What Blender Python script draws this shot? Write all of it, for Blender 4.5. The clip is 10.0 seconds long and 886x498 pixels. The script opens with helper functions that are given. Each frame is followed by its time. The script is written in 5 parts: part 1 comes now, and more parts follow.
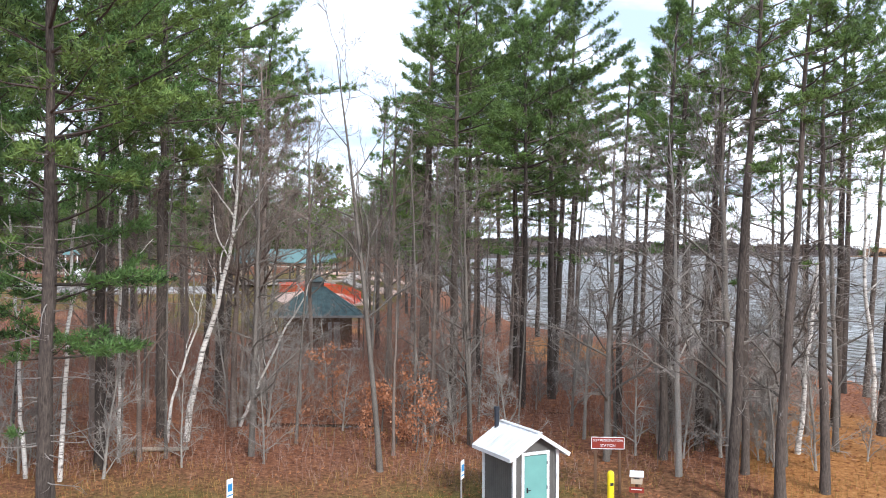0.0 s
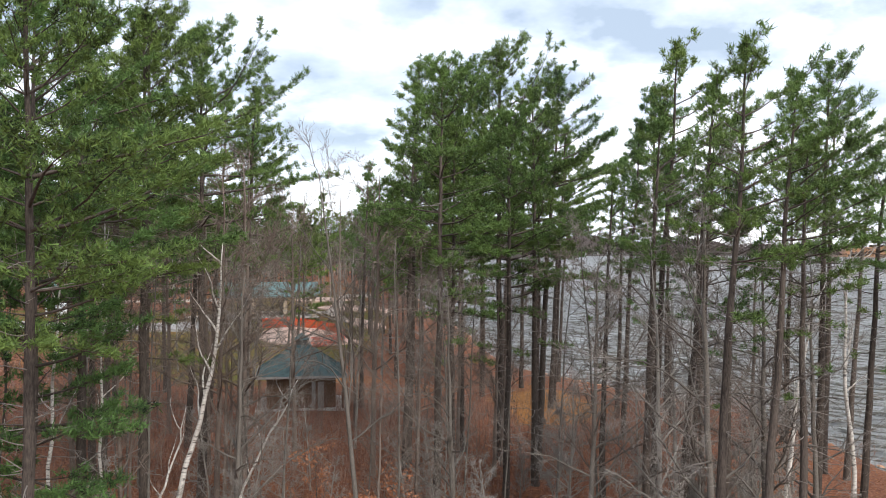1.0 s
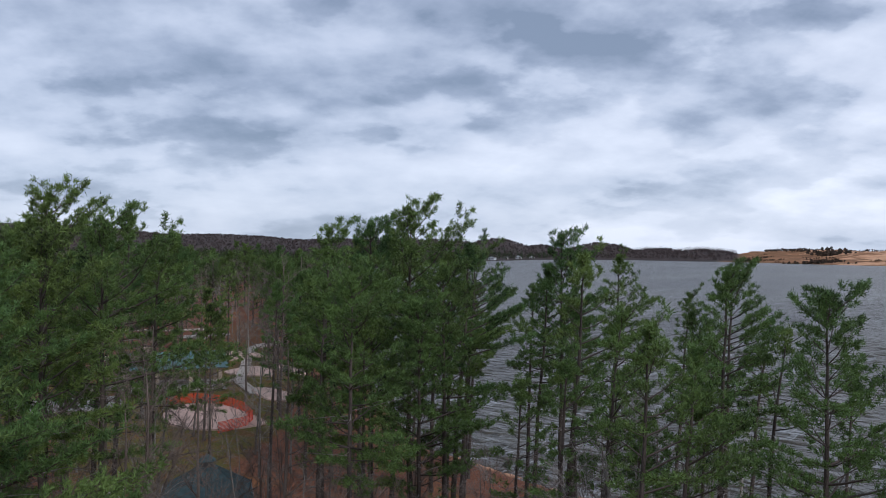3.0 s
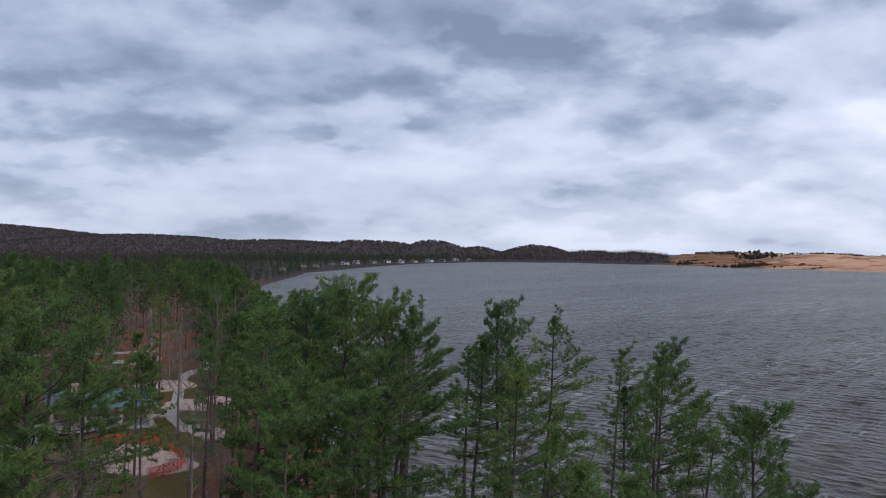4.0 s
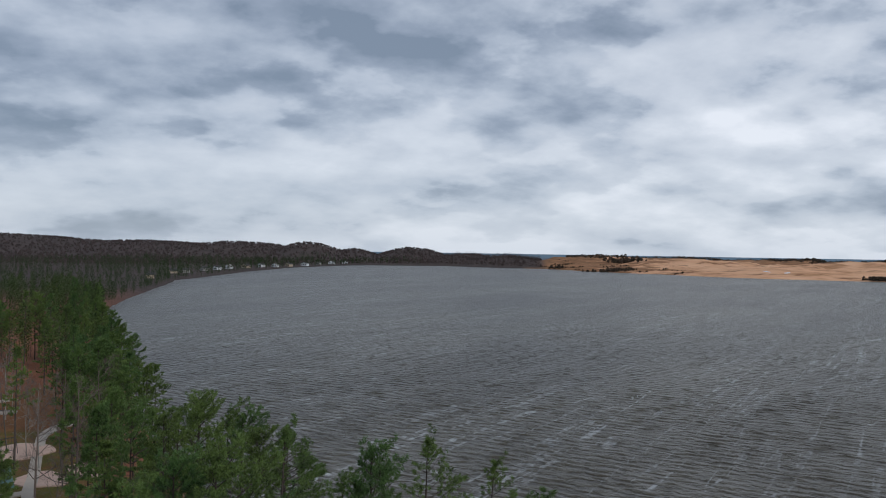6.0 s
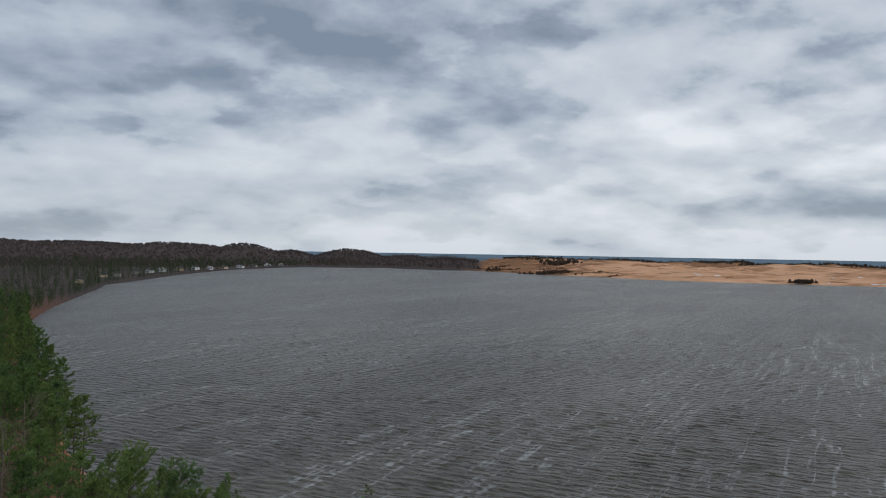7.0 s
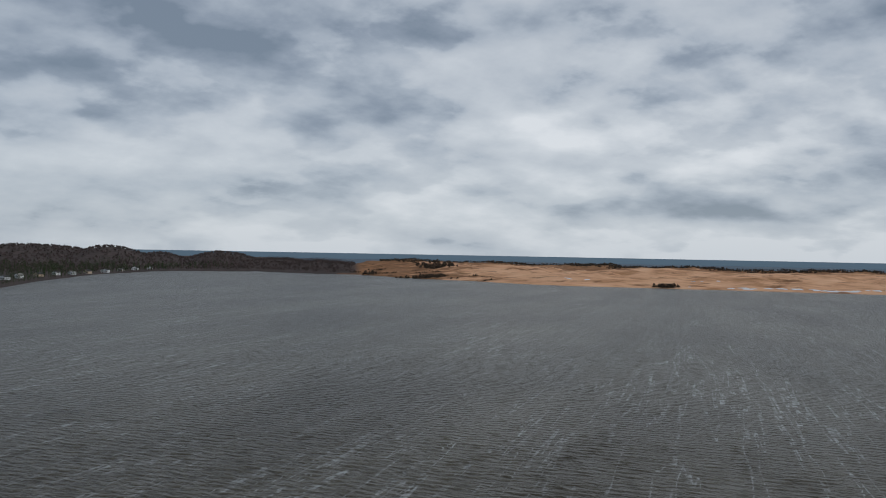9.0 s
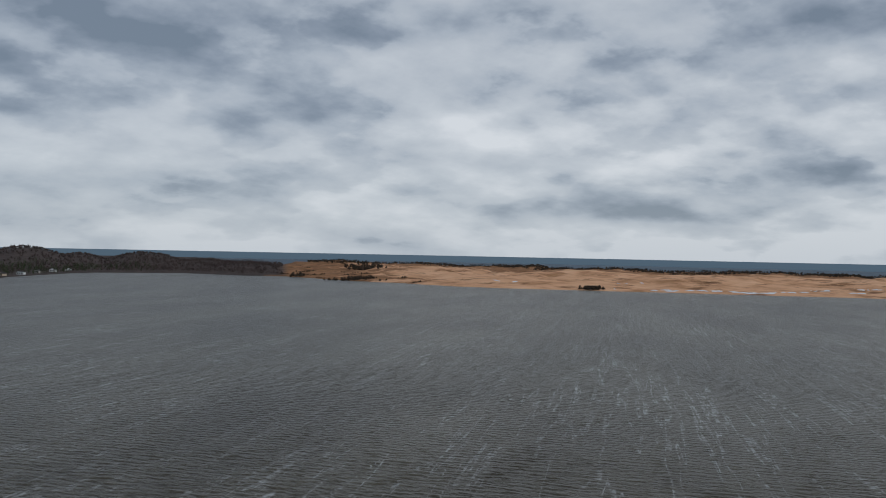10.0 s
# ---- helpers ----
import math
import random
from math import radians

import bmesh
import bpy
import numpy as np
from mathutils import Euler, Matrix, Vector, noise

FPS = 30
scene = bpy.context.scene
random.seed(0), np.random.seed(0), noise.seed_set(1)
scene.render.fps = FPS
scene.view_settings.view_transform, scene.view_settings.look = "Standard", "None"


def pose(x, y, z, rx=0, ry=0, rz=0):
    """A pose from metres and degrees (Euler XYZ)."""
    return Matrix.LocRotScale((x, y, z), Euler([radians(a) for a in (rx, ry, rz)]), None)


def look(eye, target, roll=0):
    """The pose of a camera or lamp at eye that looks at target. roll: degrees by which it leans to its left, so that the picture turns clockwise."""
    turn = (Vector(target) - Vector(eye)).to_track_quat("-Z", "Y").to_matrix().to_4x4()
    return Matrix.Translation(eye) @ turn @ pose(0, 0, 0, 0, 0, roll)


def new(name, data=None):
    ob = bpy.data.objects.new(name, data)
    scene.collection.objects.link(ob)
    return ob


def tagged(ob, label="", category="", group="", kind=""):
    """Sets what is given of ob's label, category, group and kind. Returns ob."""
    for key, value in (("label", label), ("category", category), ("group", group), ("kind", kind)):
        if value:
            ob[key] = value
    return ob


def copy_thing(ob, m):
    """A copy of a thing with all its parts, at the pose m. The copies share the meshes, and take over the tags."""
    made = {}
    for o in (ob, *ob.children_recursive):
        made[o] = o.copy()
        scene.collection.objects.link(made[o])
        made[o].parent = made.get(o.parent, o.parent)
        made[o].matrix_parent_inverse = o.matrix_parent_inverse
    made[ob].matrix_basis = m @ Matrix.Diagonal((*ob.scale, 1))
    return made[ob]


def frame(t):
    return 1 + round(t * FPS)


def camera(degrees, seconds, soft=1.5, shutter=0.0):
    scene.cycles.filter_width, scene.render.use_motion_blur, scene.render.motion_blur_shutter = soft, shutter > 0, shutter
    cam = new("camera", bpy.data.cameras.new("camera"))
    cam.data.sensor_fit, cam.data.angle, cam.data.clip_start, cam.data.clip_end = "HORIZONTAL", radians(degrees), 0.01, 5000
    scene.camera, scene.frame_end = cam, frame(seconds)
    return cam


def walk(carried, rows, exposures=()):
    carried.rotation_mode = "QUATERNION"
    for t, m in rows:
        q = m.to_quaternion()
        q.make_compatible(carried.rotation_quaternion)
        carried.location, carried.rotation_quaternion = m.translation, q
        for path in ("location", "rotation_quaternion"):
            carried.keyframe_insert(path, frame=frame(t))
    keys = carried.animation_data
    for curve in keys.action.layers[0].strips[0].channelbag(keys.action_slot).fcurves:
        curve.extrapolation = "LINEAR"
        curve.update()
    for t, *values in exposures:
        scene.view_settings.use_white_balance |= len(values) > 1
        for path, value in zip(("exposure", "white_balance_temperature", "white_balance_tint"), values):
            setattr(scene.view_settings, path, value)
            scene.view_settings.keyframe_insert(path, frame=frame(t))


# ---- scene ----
# ---------------------------------------------------------------- camera
EYE, CLIMB = 8.6, 4.485         # start height over the lake, metres a second
cam = camera(53.25, 10.0, soft=1.0)
TURN = ((0, 0), (.5, -.05), (1, -1.04), (1.5, -2.69), (2, -3.76), (2.5, -4.83), (2.7, -5.6), (3.2, -7.6), (3.8, -10.06), (4.5, -12.89), (5, -14.88), (5.5, -16.88),
        (6.2, -19.67), (7, -22.9), (7.5, -24.91), (8, -26.9), (8.5, -28.92), (9, -30.89), (9.5, -33.05), (10, -35.5))


def glide(t, keys):
    return float(np.interp(t, [k[0] for k in keys], [k[1] for k in keys]))


PITCH = ((0, .1), (.5, .04), (1.5, -.05), (2.5, -.04), (4, .01), (5.5, .02), (7, .1), (8, .11), (9, .18), (10, .23))
ROLL = ((0, .25), (1, .12), (2, .22), (2.7, .3), (3.8, .58), (4.5, .58), (5.5, .82), (7, .97), (8.5, 1.02), (10, 1.15))
rows = [(t, pose(0, 0, EYE + CLIMB * t, 90 + glide(t, PITCH), -glide(t, ROLL), yaw)) for t, yaw in TURN]
walk(cam, rows, exposures=((0, 2.05, 6100, 11), (.5, 2.0, 6200, 11), (1.0, 1.6, 6500, 10), (1.5, 1.08, 6350, 11), (2.0, .72, 6050, 12), (2.5, .54, 5900, 13), (3.2, .41, 5800, 15), (4, .32, 5780, 16), (5, .26, 5900, 14),
                           (5.5, .22, 5980, 12), (7, .15, 6250, 10), (8, .03, 6280, 9), (9, -.01, 6240, 9), (10, -.09, 6200, 9)))

# ---------------------------------------------------------------- sky and sun
SUN_AZ, SUN_EL = 152.0, 33.0     # degrees clockwise from +Y, and over the horizon
world = bpy.data.worlds.new("overcast_sky")
scene.world = world
world.use_nodes = True


class Nodes:
    """Short hand for building a node tree."""

    def __init__(self, tree):
        self.tree = tree
        tree.nodes.clear()

    def add(self, kind, **values):
        n = self.tree.nodes.new(kind)
        for key, v in values.items():
            if key.startswith("i_"):
                s = n.inputs[key[2:].replace("_", " ")]
                if isinstance(v, bpy.types.NodeSocket):
                    self.tree.links.new(v, s)
                else:
                    s.default_value = v
        return n

    def math(self, op, a, b=0.0, c=0.0, clamp=False):
        n = self.tree.nodes.new("ShaderNodeMath")
        n.operation, n.use_clamp = op, clamp
        for s, v in zip(n.inputs, (a, b, c)):
            if isinstance(v, bpy.types.NodeSocket):
                self.tree.links.new(v, s)
            else:
                s.default_value = v
        return n.outputs[0]

    def mix(self, f, a, b, blend="MIX"):
        n = self.tree.nodes.new("ShaderNodeMix")
        n.data_type, n.blend_type = "RGBA", blend
        for s, v in ((n.inputs[0], f), (n.inputs[6], a), (n.inputs[7], b)):
            if isinstance(v, bpy.types.NodeSocket):
                self.tree.links.new(v, s)
            elif isinstance(v, tuple):
                s.default_value = (*v[:3], 1)
            else:
                s.default_value = v
        return n.outputs[2]

    def ramp(self, f, *stops):
        n = self.tree.nodes.new("ShaderNodeValToRGB")
        self.tree.links.new(f, n.inputs[0])
        el = n.color_ramp.elements
        while len(el) < len(stops):
            el.new(0.5)
        for e, (p, c) in zip(el, stops):
            e.position = p
            e.color = (*c, 1) if isinstance(c, tuple) else (c, c, c, 1)
        return n.outputs[0]

    def noise(self, vector, scale, detail=4.0, rough=0.55, distort=0.0):
        n = self.add("ShaderNodeTexNoise", i_Vector=vector, i_Scale=scale, i_Detail=detail, i_Roughness=rough, i_Distortion=distort)
        return n.outputs["Fac"]

    def vmap(self, vector, loc=(0, 0, 0), rot=(0, 0, 0), scale=(1, 1, 1)):
        n = self.add("ShaderNodeMapping", i_Vector=vector, i_Location=loc, i_Rotation=tuple(radians(a) for a in rot), i_Scale=scale)
        return n.outputs[0]

    def link(self, a, b):
        self.tree.links.new(a, b)


def sky():
    k = Nodes(world.node_tree)
    way = k.add("ShaderNodeTexCoord").outputs["Generated"]
    xyz = k.add("ShaderNodeSeparateXYZ", i_Vector=way).outputs
    up = k.math("MAXIMUM", xyz[2], 0.0)
    # a level deck of cloud, so that its puffs flatten and crowd together towards the horizon
    def deck(dz):
        far = k.math("DIVIDE", 1.0, k.math("ADD", up, dz))
        return k.add("ShaderNodeCombineXYZ", i_X=k.math("MULTIPLY", xyz[0], far), i_Y=k.math("MULTIPLY", xyz[1], far), i_Z=3.7).outputs[0]

    here, over = deck(.30), deck(.325)
    broad = k.noise(here, .62, 2.0, 0.5, 0.2)
    body, body_up = k.noise(here, 1.8, 7.0, 0.50, 0.0), k.noise(over, 1.8, 7.0, 0.50, 0.0)
    puff = k.noise(here, 4.6, 8.0, 0.58, 0.0)
    bent_way = k.add("ShaderNodeVectorMath", i_Vector=k.add("ShaderNodeTexNoise", i_Vector=here, i_Scale=6.0, i_Detail=6.0).outputs["Color"])
    bent_way.operation = "MULTIPLY_ADD"
    bent_way.inputs[1].default_value = (.20, .20, .20)
    k.link(here, bent_way.inputs[2])
    lobe = k.math("ADD", k.math("MULTIPLY", k.add("ShaderNodeTexVoronoi", i_Vector=bent_way.outputs[0], i_Scale=2.8).outputs["Distance"], .55),
                  k.math("MULTIPLY", k.add("ShaderNodeTexVoronoi", i_Vector=bent_way.outputs[0], i_Scale=6.5).outputs["Distance"], .45))
    edge = k.ramp(k.math("ADD", body, k.math("MULTIPLY", k.math("SUBTRACT", lobe, .42), .30)), (.478, 0.0), (.522, 1.0))
    rim = k.math("MULTIPLY", k.math("SUBTRACT", body, body_up), 1.6)
    shape = k.math("ADD", k.math("MULTIPLY", broad, 0.56), k.math("ADD", k.math("MULTIPLY", body, 0.22), k.math("ADD", k.math("MULTIPLY", puff, 0.36), rim)))
    shape = k.math("ADD", shape, k.math("ADD", k.math("MULTIPLY", k.math("SUBTRACT", edge, .2), .095), k.math("MULTIPLY", lobe, .24)))
    # heavy slate bellies overhead, thin bright gaps lower down
    lift = k.math("MULTIPLY", k.math("SUBTRACT", up, 0.12), 0.75)
    # brighter and more broken on the side of the open water
    a = radians(62)
    side = k.math("MAXIMUM", k.math("ADD", k.math("MULTIPLY", xyz[0], math.sin(a)), k.math("MULTIPLY", xyz[1], math.cos(a))), .5)
    broken = k.math("ADD", 0.30, k.math("MULTIPLY", side, 0.60))
    shape = k.math("ADD", 0.60, k.math("MULTIPLY", k.math("SUBTRACT", shape, 0.60), broken))
    shape = k.math("SUBTRACT", shape, k.math("MINIMUM", lift, 0.10))
    shape = k.math("ADD", shape, k.math("MULTIPLY", k.math("SUBTRACT", side, 0.84), 0.34))
    cloud = k.ramp(shape, (.36, (.19, .23, .285)), (.46, (.275, .315, .375)), (.53, (.36, .40, .455)), (.59, (.435, .472, .522)), (.67, (.50, .53, .57)), (.80, (.585, .61, .64)), (.97, (.74, .75, .765)))
    low = k.math("SUBTRACT", 1.0, k.math("MULTIPLY", up, 9.0), clamp=True)
    cloud = k.mix(k.math("MULTIPLY", low, 0.42), cloud, (.48, .53, .575))
    air = k.add("ShaderNodeTexSky")
    air.sky_type, air.sun_disc, air.sun_elevation, air.sun_rotation = "NISHITA", False, radians(SUN_EL), radians(SUN_AZ)
    clear = k.mix(1.0, air.outputs[0], (.1, .1, .1), "MULTIPLY")
    above = k.mix(0.93, clear, cloud)
    # open water beyond the farthest sheet
    below = k.math("LESS_THAN", xyz[2], -0.0035)
    colour = k.mix(below, above, (.085, .125, .165))
    back = k.add("ShaderNodeBackground", i_Color=colour, i_Strength=1.0)
    out = k.add("ShaderNodeOutputWorld")
    k.link(back.outputs[0], out.inputs[0])


sky()
sun = new("sun", bpy.data.lights.new("sun", "SUN"))
sun.data.energy, sun.data.angle, sun.data.color = 1.0, radians(14), (1, .95, .88)
sa, se = radians(SUN_AZ), radians(SUN_EL)
sun.matrix_world = look((0, 0, 90), (-math.sin(sa) * math.cos(se) * 50, -math.cos(sa) * math.cos(se) * 50, 90 - math.sin(se) * 50))

# ---------------------------------------------------------------- materials


def material(name):
    m = bpy.data.materials.new(name)
    m.use_nodes = True
    return m, Nodes(m.node_tree)


def surface(k, colour, rough=0.9, bump=None, strength=0.4, distance=0.05, spec=0.3, metal=0.0, **more):
    p = k.add("ShaderNodeBsdfPrincipled", i_Roughness=rough, i_Metallic=metal, **more)
    p.inputs["Specular IOR Level"].default_value = spec
    if isinstance(colour, tuple):
        p.inputs["Base Color"].default_value = (*colour, 1)
    else:
        k.link(colour, p.inputs["Base Color"])
    if bump is not None:
        b = k.add("ShaderNodeBump", i_Height=bump, i_Strength=strength, i_Distance=distance)
        k.link(b.outputs[0], p.inputs["Normal"])
    out = k.add("ShaderNodeOutputMaterial")
    k.link(p.outputs[0], out.inputs[0])
    return p


def place_of(k):
    return k.add("ShaderNodeNewGeometry").outputs["Position"]


def plain(name, colour, rough=0.8, vary=0.12, scale=6.0, bump=0.15, metal=0.0, spec=0.3):
    """A painted or plain surface with soft stains and a fine grain."""
    m, k = material(name)
    at = k.add("ShaderNodeTexCoord").outputs["Object"]
    coarse, fine = k.noise(at, scale * .35, 3), k.noise(at, scale * 6, 3)
    f = k.math("ADD", k.math("MULTIPLY", coarse, .7), k.math("MULTIPLY", fine, .3))
    lo, hi = tuple(c * (1 - vary * 2) for c in colour), tuple(min(1, c * (1 + vary)) for c in colour)
    surface(k, k.ramp(f, (.3, lo), (.7, hi)), rough, fine, bump, .01, spec, metal)
    return m


def bark(name, dark, light, scale=1.0, stretch=0.18):
    m, k = material(name)
    at = k.add("ShaderNodeTexCoord").outputs["Object"]
    long = k.vmap(at, scale=(1, 1, stretch))
    ridges, moss = k.noise(long, 26 * scale, 5, .6), k.noise(at, .7, 3)
    r = k.add("ShaderNodeObjectInfo").outputs["Random"]
    f = k.math("ADD", k.math("MULTIPLY", ridges, .7), k.math("ADD", k.math("MULTIPLY", moss, .35), k.math("MULTIPLY", r, .14)))
    surface(k, k.ramp(f, (.38, dark), (.75, light)), .95, ridges, .9, .03, .1)
    return m


def birch_bark():
    m, k = material("birch_bark")
    at = k.add("ShaderNodeTexCoord").outputs["Object"]
    marks = k.noise(k.vmap(at, scale=(1, 1, 4.5)), 3.2, 4, .65)
    patches = k.noise(at, 1.1, 3)
    c = k.ramp(marks, (.36, (.06, .05, .045)), (.44, (.52, .49, .45)), (.7, (.74, .71, .66)))
    c = k.mix(k.ramp(patches, (.45, 0.0), (.75, .75)), c, (.30, .26, .22))
    surface(k, c, .8, marks, .3, .01)
    return m


def needles(name, dark, light):
    m, k = material(name)
    info = k.add("ShaderNodeObjectInfo").outputs["Random"]
    geo = k.add("ShaderNodeNewGeometry")
    island, at = geo.outputs["Random Per Island"], geo.outputs["Position"]
    # patches from near black to bright: crown shade and lit tufts painted into the colour
    clump, bough_shade = k.noise(at, 1.1, 2), k.noise(at, .22, 3)
    f = k.math("ADD", k.math("MULTIPLY", island, .30), k.math("ADD", k.math("MULTIPLY", clump, .45), k.math("MULTIPLY", bough_shade, .45)))
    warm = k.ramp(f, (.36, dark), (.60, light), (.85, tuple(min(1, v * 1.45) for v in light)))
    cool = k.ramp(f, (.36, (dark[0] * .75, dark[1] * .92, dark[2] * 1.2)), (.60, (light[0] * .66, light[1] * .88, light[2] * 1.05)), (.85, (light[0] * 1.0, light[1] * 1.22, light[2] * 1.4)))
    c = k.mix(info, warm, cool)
    p = surface(k, c, .62, spec=.25)
    t = k.add("ShaderNodeBsdfTranslucent")
    k.link(c, t.inputs[0])
    mixer = k.add("ShaderNodeMixShader", i_Fac=.15)
    k.link(p.outputs[0], mixer.inputs[1])
    k.link(t.outputs[0], mixer.inputs[2])
    k.link(mixer.outputs[0], k.tree.nodes["Material Output"].inputs[0])
    return m


def island_stuff(name, *colours, rough=.9):
    """Uncountable small pieces, each of its own shade."""
    m, k = material(name)
    geo = k.add("ShaderNodeNewGeometry")
    big = k.noise(geo.outputs["Position"], .09, 3)
    f = k.math("ADD", k.math("MULTIPLY", geo.outputs["Random Per Island"], .75), k.math("SUBTRACT", k.math("MULTIPLY", big, .5), .12))
    n = len(colours)
    surface(k, k.ramp(f, *[((i + .5) / n, c) for i, c in enumerate(colours)]), rough, spec=.1)
    return m


def mixed_ground():
    """Forest floor here; tan sand on the dunes and along the beaches; brown woodland soil on far slopes."""
    m, k = material("ground")
    at = place_of(k)
    leaf, mid, big = k.noise(at, 5.5, 6, .7), k.noise(at, .55, 5, .6), k.noise(at, .085, 4, .55)
    litter = k.ramp(leaf, (.30, (.072, .032, .021)), (.50, (.20, .086, .052)), (.68, (.37, .175, .100)))
    dry = k.ramp(leaf, (.30, (.17, .070, .024)), (.55, (.37, .170, .062)), (.75, (.50, .28, .12)))
    grass = k.ramp(leaf, (.30, (.060, .062, .018)), (.60, (.155, .135, .042)), (.8, (.26, .19, .08)))
    painted = k.add("ShaderNodeVertexColor")
    painted.layer_name = "zone"
    zone = painted.outputs[0]
    z = k.add("ShaderNodeSeparateColor", i_Color=zone).outputs
    c = k.mix(k.ramp(k.math("ADD", big, k.math("MULTIPLY", z[1], .35)), (.60, 0.0), (.72, 1.0)), litter, dry)
    c = k.mix(k.math("MULTIPLY", k.ramp(mid, (.36, .35), (.58, 1.0)), z[2]), c, grass)
    wide = k.noise(at, .016, 6, .6)
    rip = k.noise(k.vmap(at, rot=(0, 0, 40), scale=(1, .35, 1)), .05, 5, .6)
    sand = k.ramp(k.math("ADD", k.math("MULTIPLY", wide, .65), k.math("MULTIPLY", rip, .35)), (.38, (.44, .230, .115)), (.50, (.69, .385, .22)), (.66, (.80, .49, .30)))
    scrub = k.ramp(rip, (.35, (.12, .060, .030)), (.7, (.36, .175, .080)))
    sand = k.mix(k.ramp(k.math("ADD", k.noise(at, .018, 6, .66), k.math("MULTIPLY", z[2], .26)), (.55, 0.0), (.63, .85)), sand, scrub)
    away = k.ramp(k.noise(at, .05, 5, .65), (.35, (.060, .050, .046)), (.65, (.105, .080, .072)))
    c = k.mix(painted.outputs["Alpha"], away, c)
    c = k.mix(z[0], c, sand)
    surface(k, c, .97, k.math("ADD", leaf, mid), .8, .06, .05)
    return m


def water_material():
    m, k = material("lake_water")
    at = place_of(k)
    along = k.vmap(at, rot=(0, 0, -43))                     # x runs with the wind
    wind = k.vmap(along, scale=(1, .6, 1))
    w1, w2, w3 = k.noise(wind, .42, 3, .5, .3), k.noise(wind, 1.2, 3, .55, .3), k.noise(wind, 4.5, 2, .5)
    def swell(scale, turn, distort, detail):
        return k.add("ShaderNodeTexWave", i_Vector=k.vmap(along, rot=(0, 0, turn)), i_Scale=scale, i_Distortion=distort, i_Detail=detail, i_Detail_Scale=2.0, i_Detail_Roughness=.6).outputs["Fac"]

    roll = k.math("ADD", k.math("MULTIPLY", swell(.098, 0, 6.0, 2.0), .30), k.math("MULTIPLY", swell(.165, 16, 6.0, 2.0), .15))
    h = k.math("ADD", roll, k.math("ADD", k.math("MULTIPLY", w1, .20), k.math("ADD", k.math("MULTIPLY", w2, .40), k.math("MULTIPLY", w3, .13))))
    gust = k.noise(k.vmap(along, scale=(.3, 1, 1)), .014, 4, .6)
    row = k.noise(k.vmap(along, scale=(.05, 1, 1)), .12, 3, .6)
    silt = k.noise(k.vmap(along, scale=(1, .3, 1)), .16, 6, .68)
    # muddy tone, plus crests painted lighter than troughs in place of sky reflection
    mud_and_crests = k.math("ADD", k.math("MULTIPLY", gust, .7), k.math("ADD", k.math("MULTIPLY", silt, .15), k.math("MULTIPLY", roll, .35)))
    deep = k.ramp(mud_and_crests, (.40, (.055, .046, .031)), (.50, (.080, .069, .048)), (.61, (.122, .110, .083)))
    # windrows of thin broken foam, and a few breaking crests
    thin = k.ramp(k.math("ABSOLUTE", k.math("SUBTRACT", row, .5)), (0.0, 1.0), (.016, 0.0))
    bits = k.ramp(k.noise(wind, .35, 5, .7), (.46, 0.0), (.58, 1.0))
    lines = k.math("MULTIPLY", k.math("MULTIPLY", thin, bits), k.ramp(gust, (.38, .25), (.58, .8)))
    crest = k.math("MULTIPLY", k.ramp(w2, (.60, 0.0), (.67, 1.0)), k.ramp(k.noise(wind, .12, 4, .6), (.52, 0.0), (.70, .40)))
    caps = k.math("MULTIPLY", crest, k.ramp(gust, (.44, .15), (.58, .9)))
    c = k.mix(k.math("MAXIMUM", caps, lines), deep, (.60, .62, .62))
    surface(k, c, .30, h, 1.0, 1.0, .36, i_IOR=1.33)
    return m


def sea_material():
    m, k = material("open_water")
    at = place_of(k)
    n = k.noise(k.vmap(at, rot=(0, 0, -50), scale=(1, .2, 1)), .02, 4, .6)
    surface(k, k.ramp(n, (.35, (.070, .105, .140)), (.65, (.085, .122, .158))), .6, n, .3, 1.0, .1)
    return m


SEA = sea_material()
GROUND = mixed_ground()
WATER = water_material()
PINE_BARK = bark("pine_bark", (.030, .025, .022), (.130, .106, .090))
GREY_BARK = bark("grey_bark", (.065, .057, .050), (.205, .182, .158), 1.6, .4)
TWIG_BARK = bark("twig_bark", (.085, .064, .053), (.25, .20, .168), 2.0, .5)
PALE_BARK = bark("pale_bark", (.15, .135, .115), (.40, .37, .33), 1.6, .4)
DEAD_WOOD = bark("dead_wood", (.14, .12, .107), (.37, .335, .30), 2.0, .5)
BIRCH = birch_bark()
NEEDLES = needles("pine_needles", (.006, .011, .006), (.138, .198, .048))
FAR_WOOD = island_stuff("far_woods", (.024, .042, .017), (.036, .058, .022), (.050, .072, .028))
PARK_WOOD = island_stuff("park_woods", (.018, .034, .011), (.036, .062, .019), (.062, .094, .029), (.095, .118, .040))
HILL_WOOD = island_stuff("hill_woods", (.066, .052, .052), (.084, .064, .062), (.098, .073, .068), (.052, .052, .043))
POINT_WOOD = island_stuff("point_woods", (.070, .055, .052), (.090, .068, .062), (.11, .080, .071))
DUNE_WOOD = island_stuff("dune_woods", (.030, .032, .020), (.060, .044, .034), (.090, .060, .042))
POND = plain("pond_water", (.030, .028, .022), .06, .1, 1.0, .05, spec=.5)
WHITE_PAINT = plain("white_paint", (.78, .79, .80), .5)
GREY_SIDING = plain("grey_siding", (.115, .110, .102), .8)
TEAL_PAINT = plain("teal_paint", (.16, .36, .33), .45, .05)
TEAL_METAL = plain("teal_metal_roof", (.105, .195, .19), .4, .1, 2.0)
SLATE_ROOF = plain("grey_green_roof", (.085, .128, .128), .8, .2, 8.0)
YELLOW_PAINT = plain("yellow_paint", (.85, .66, .02), .45, .05)
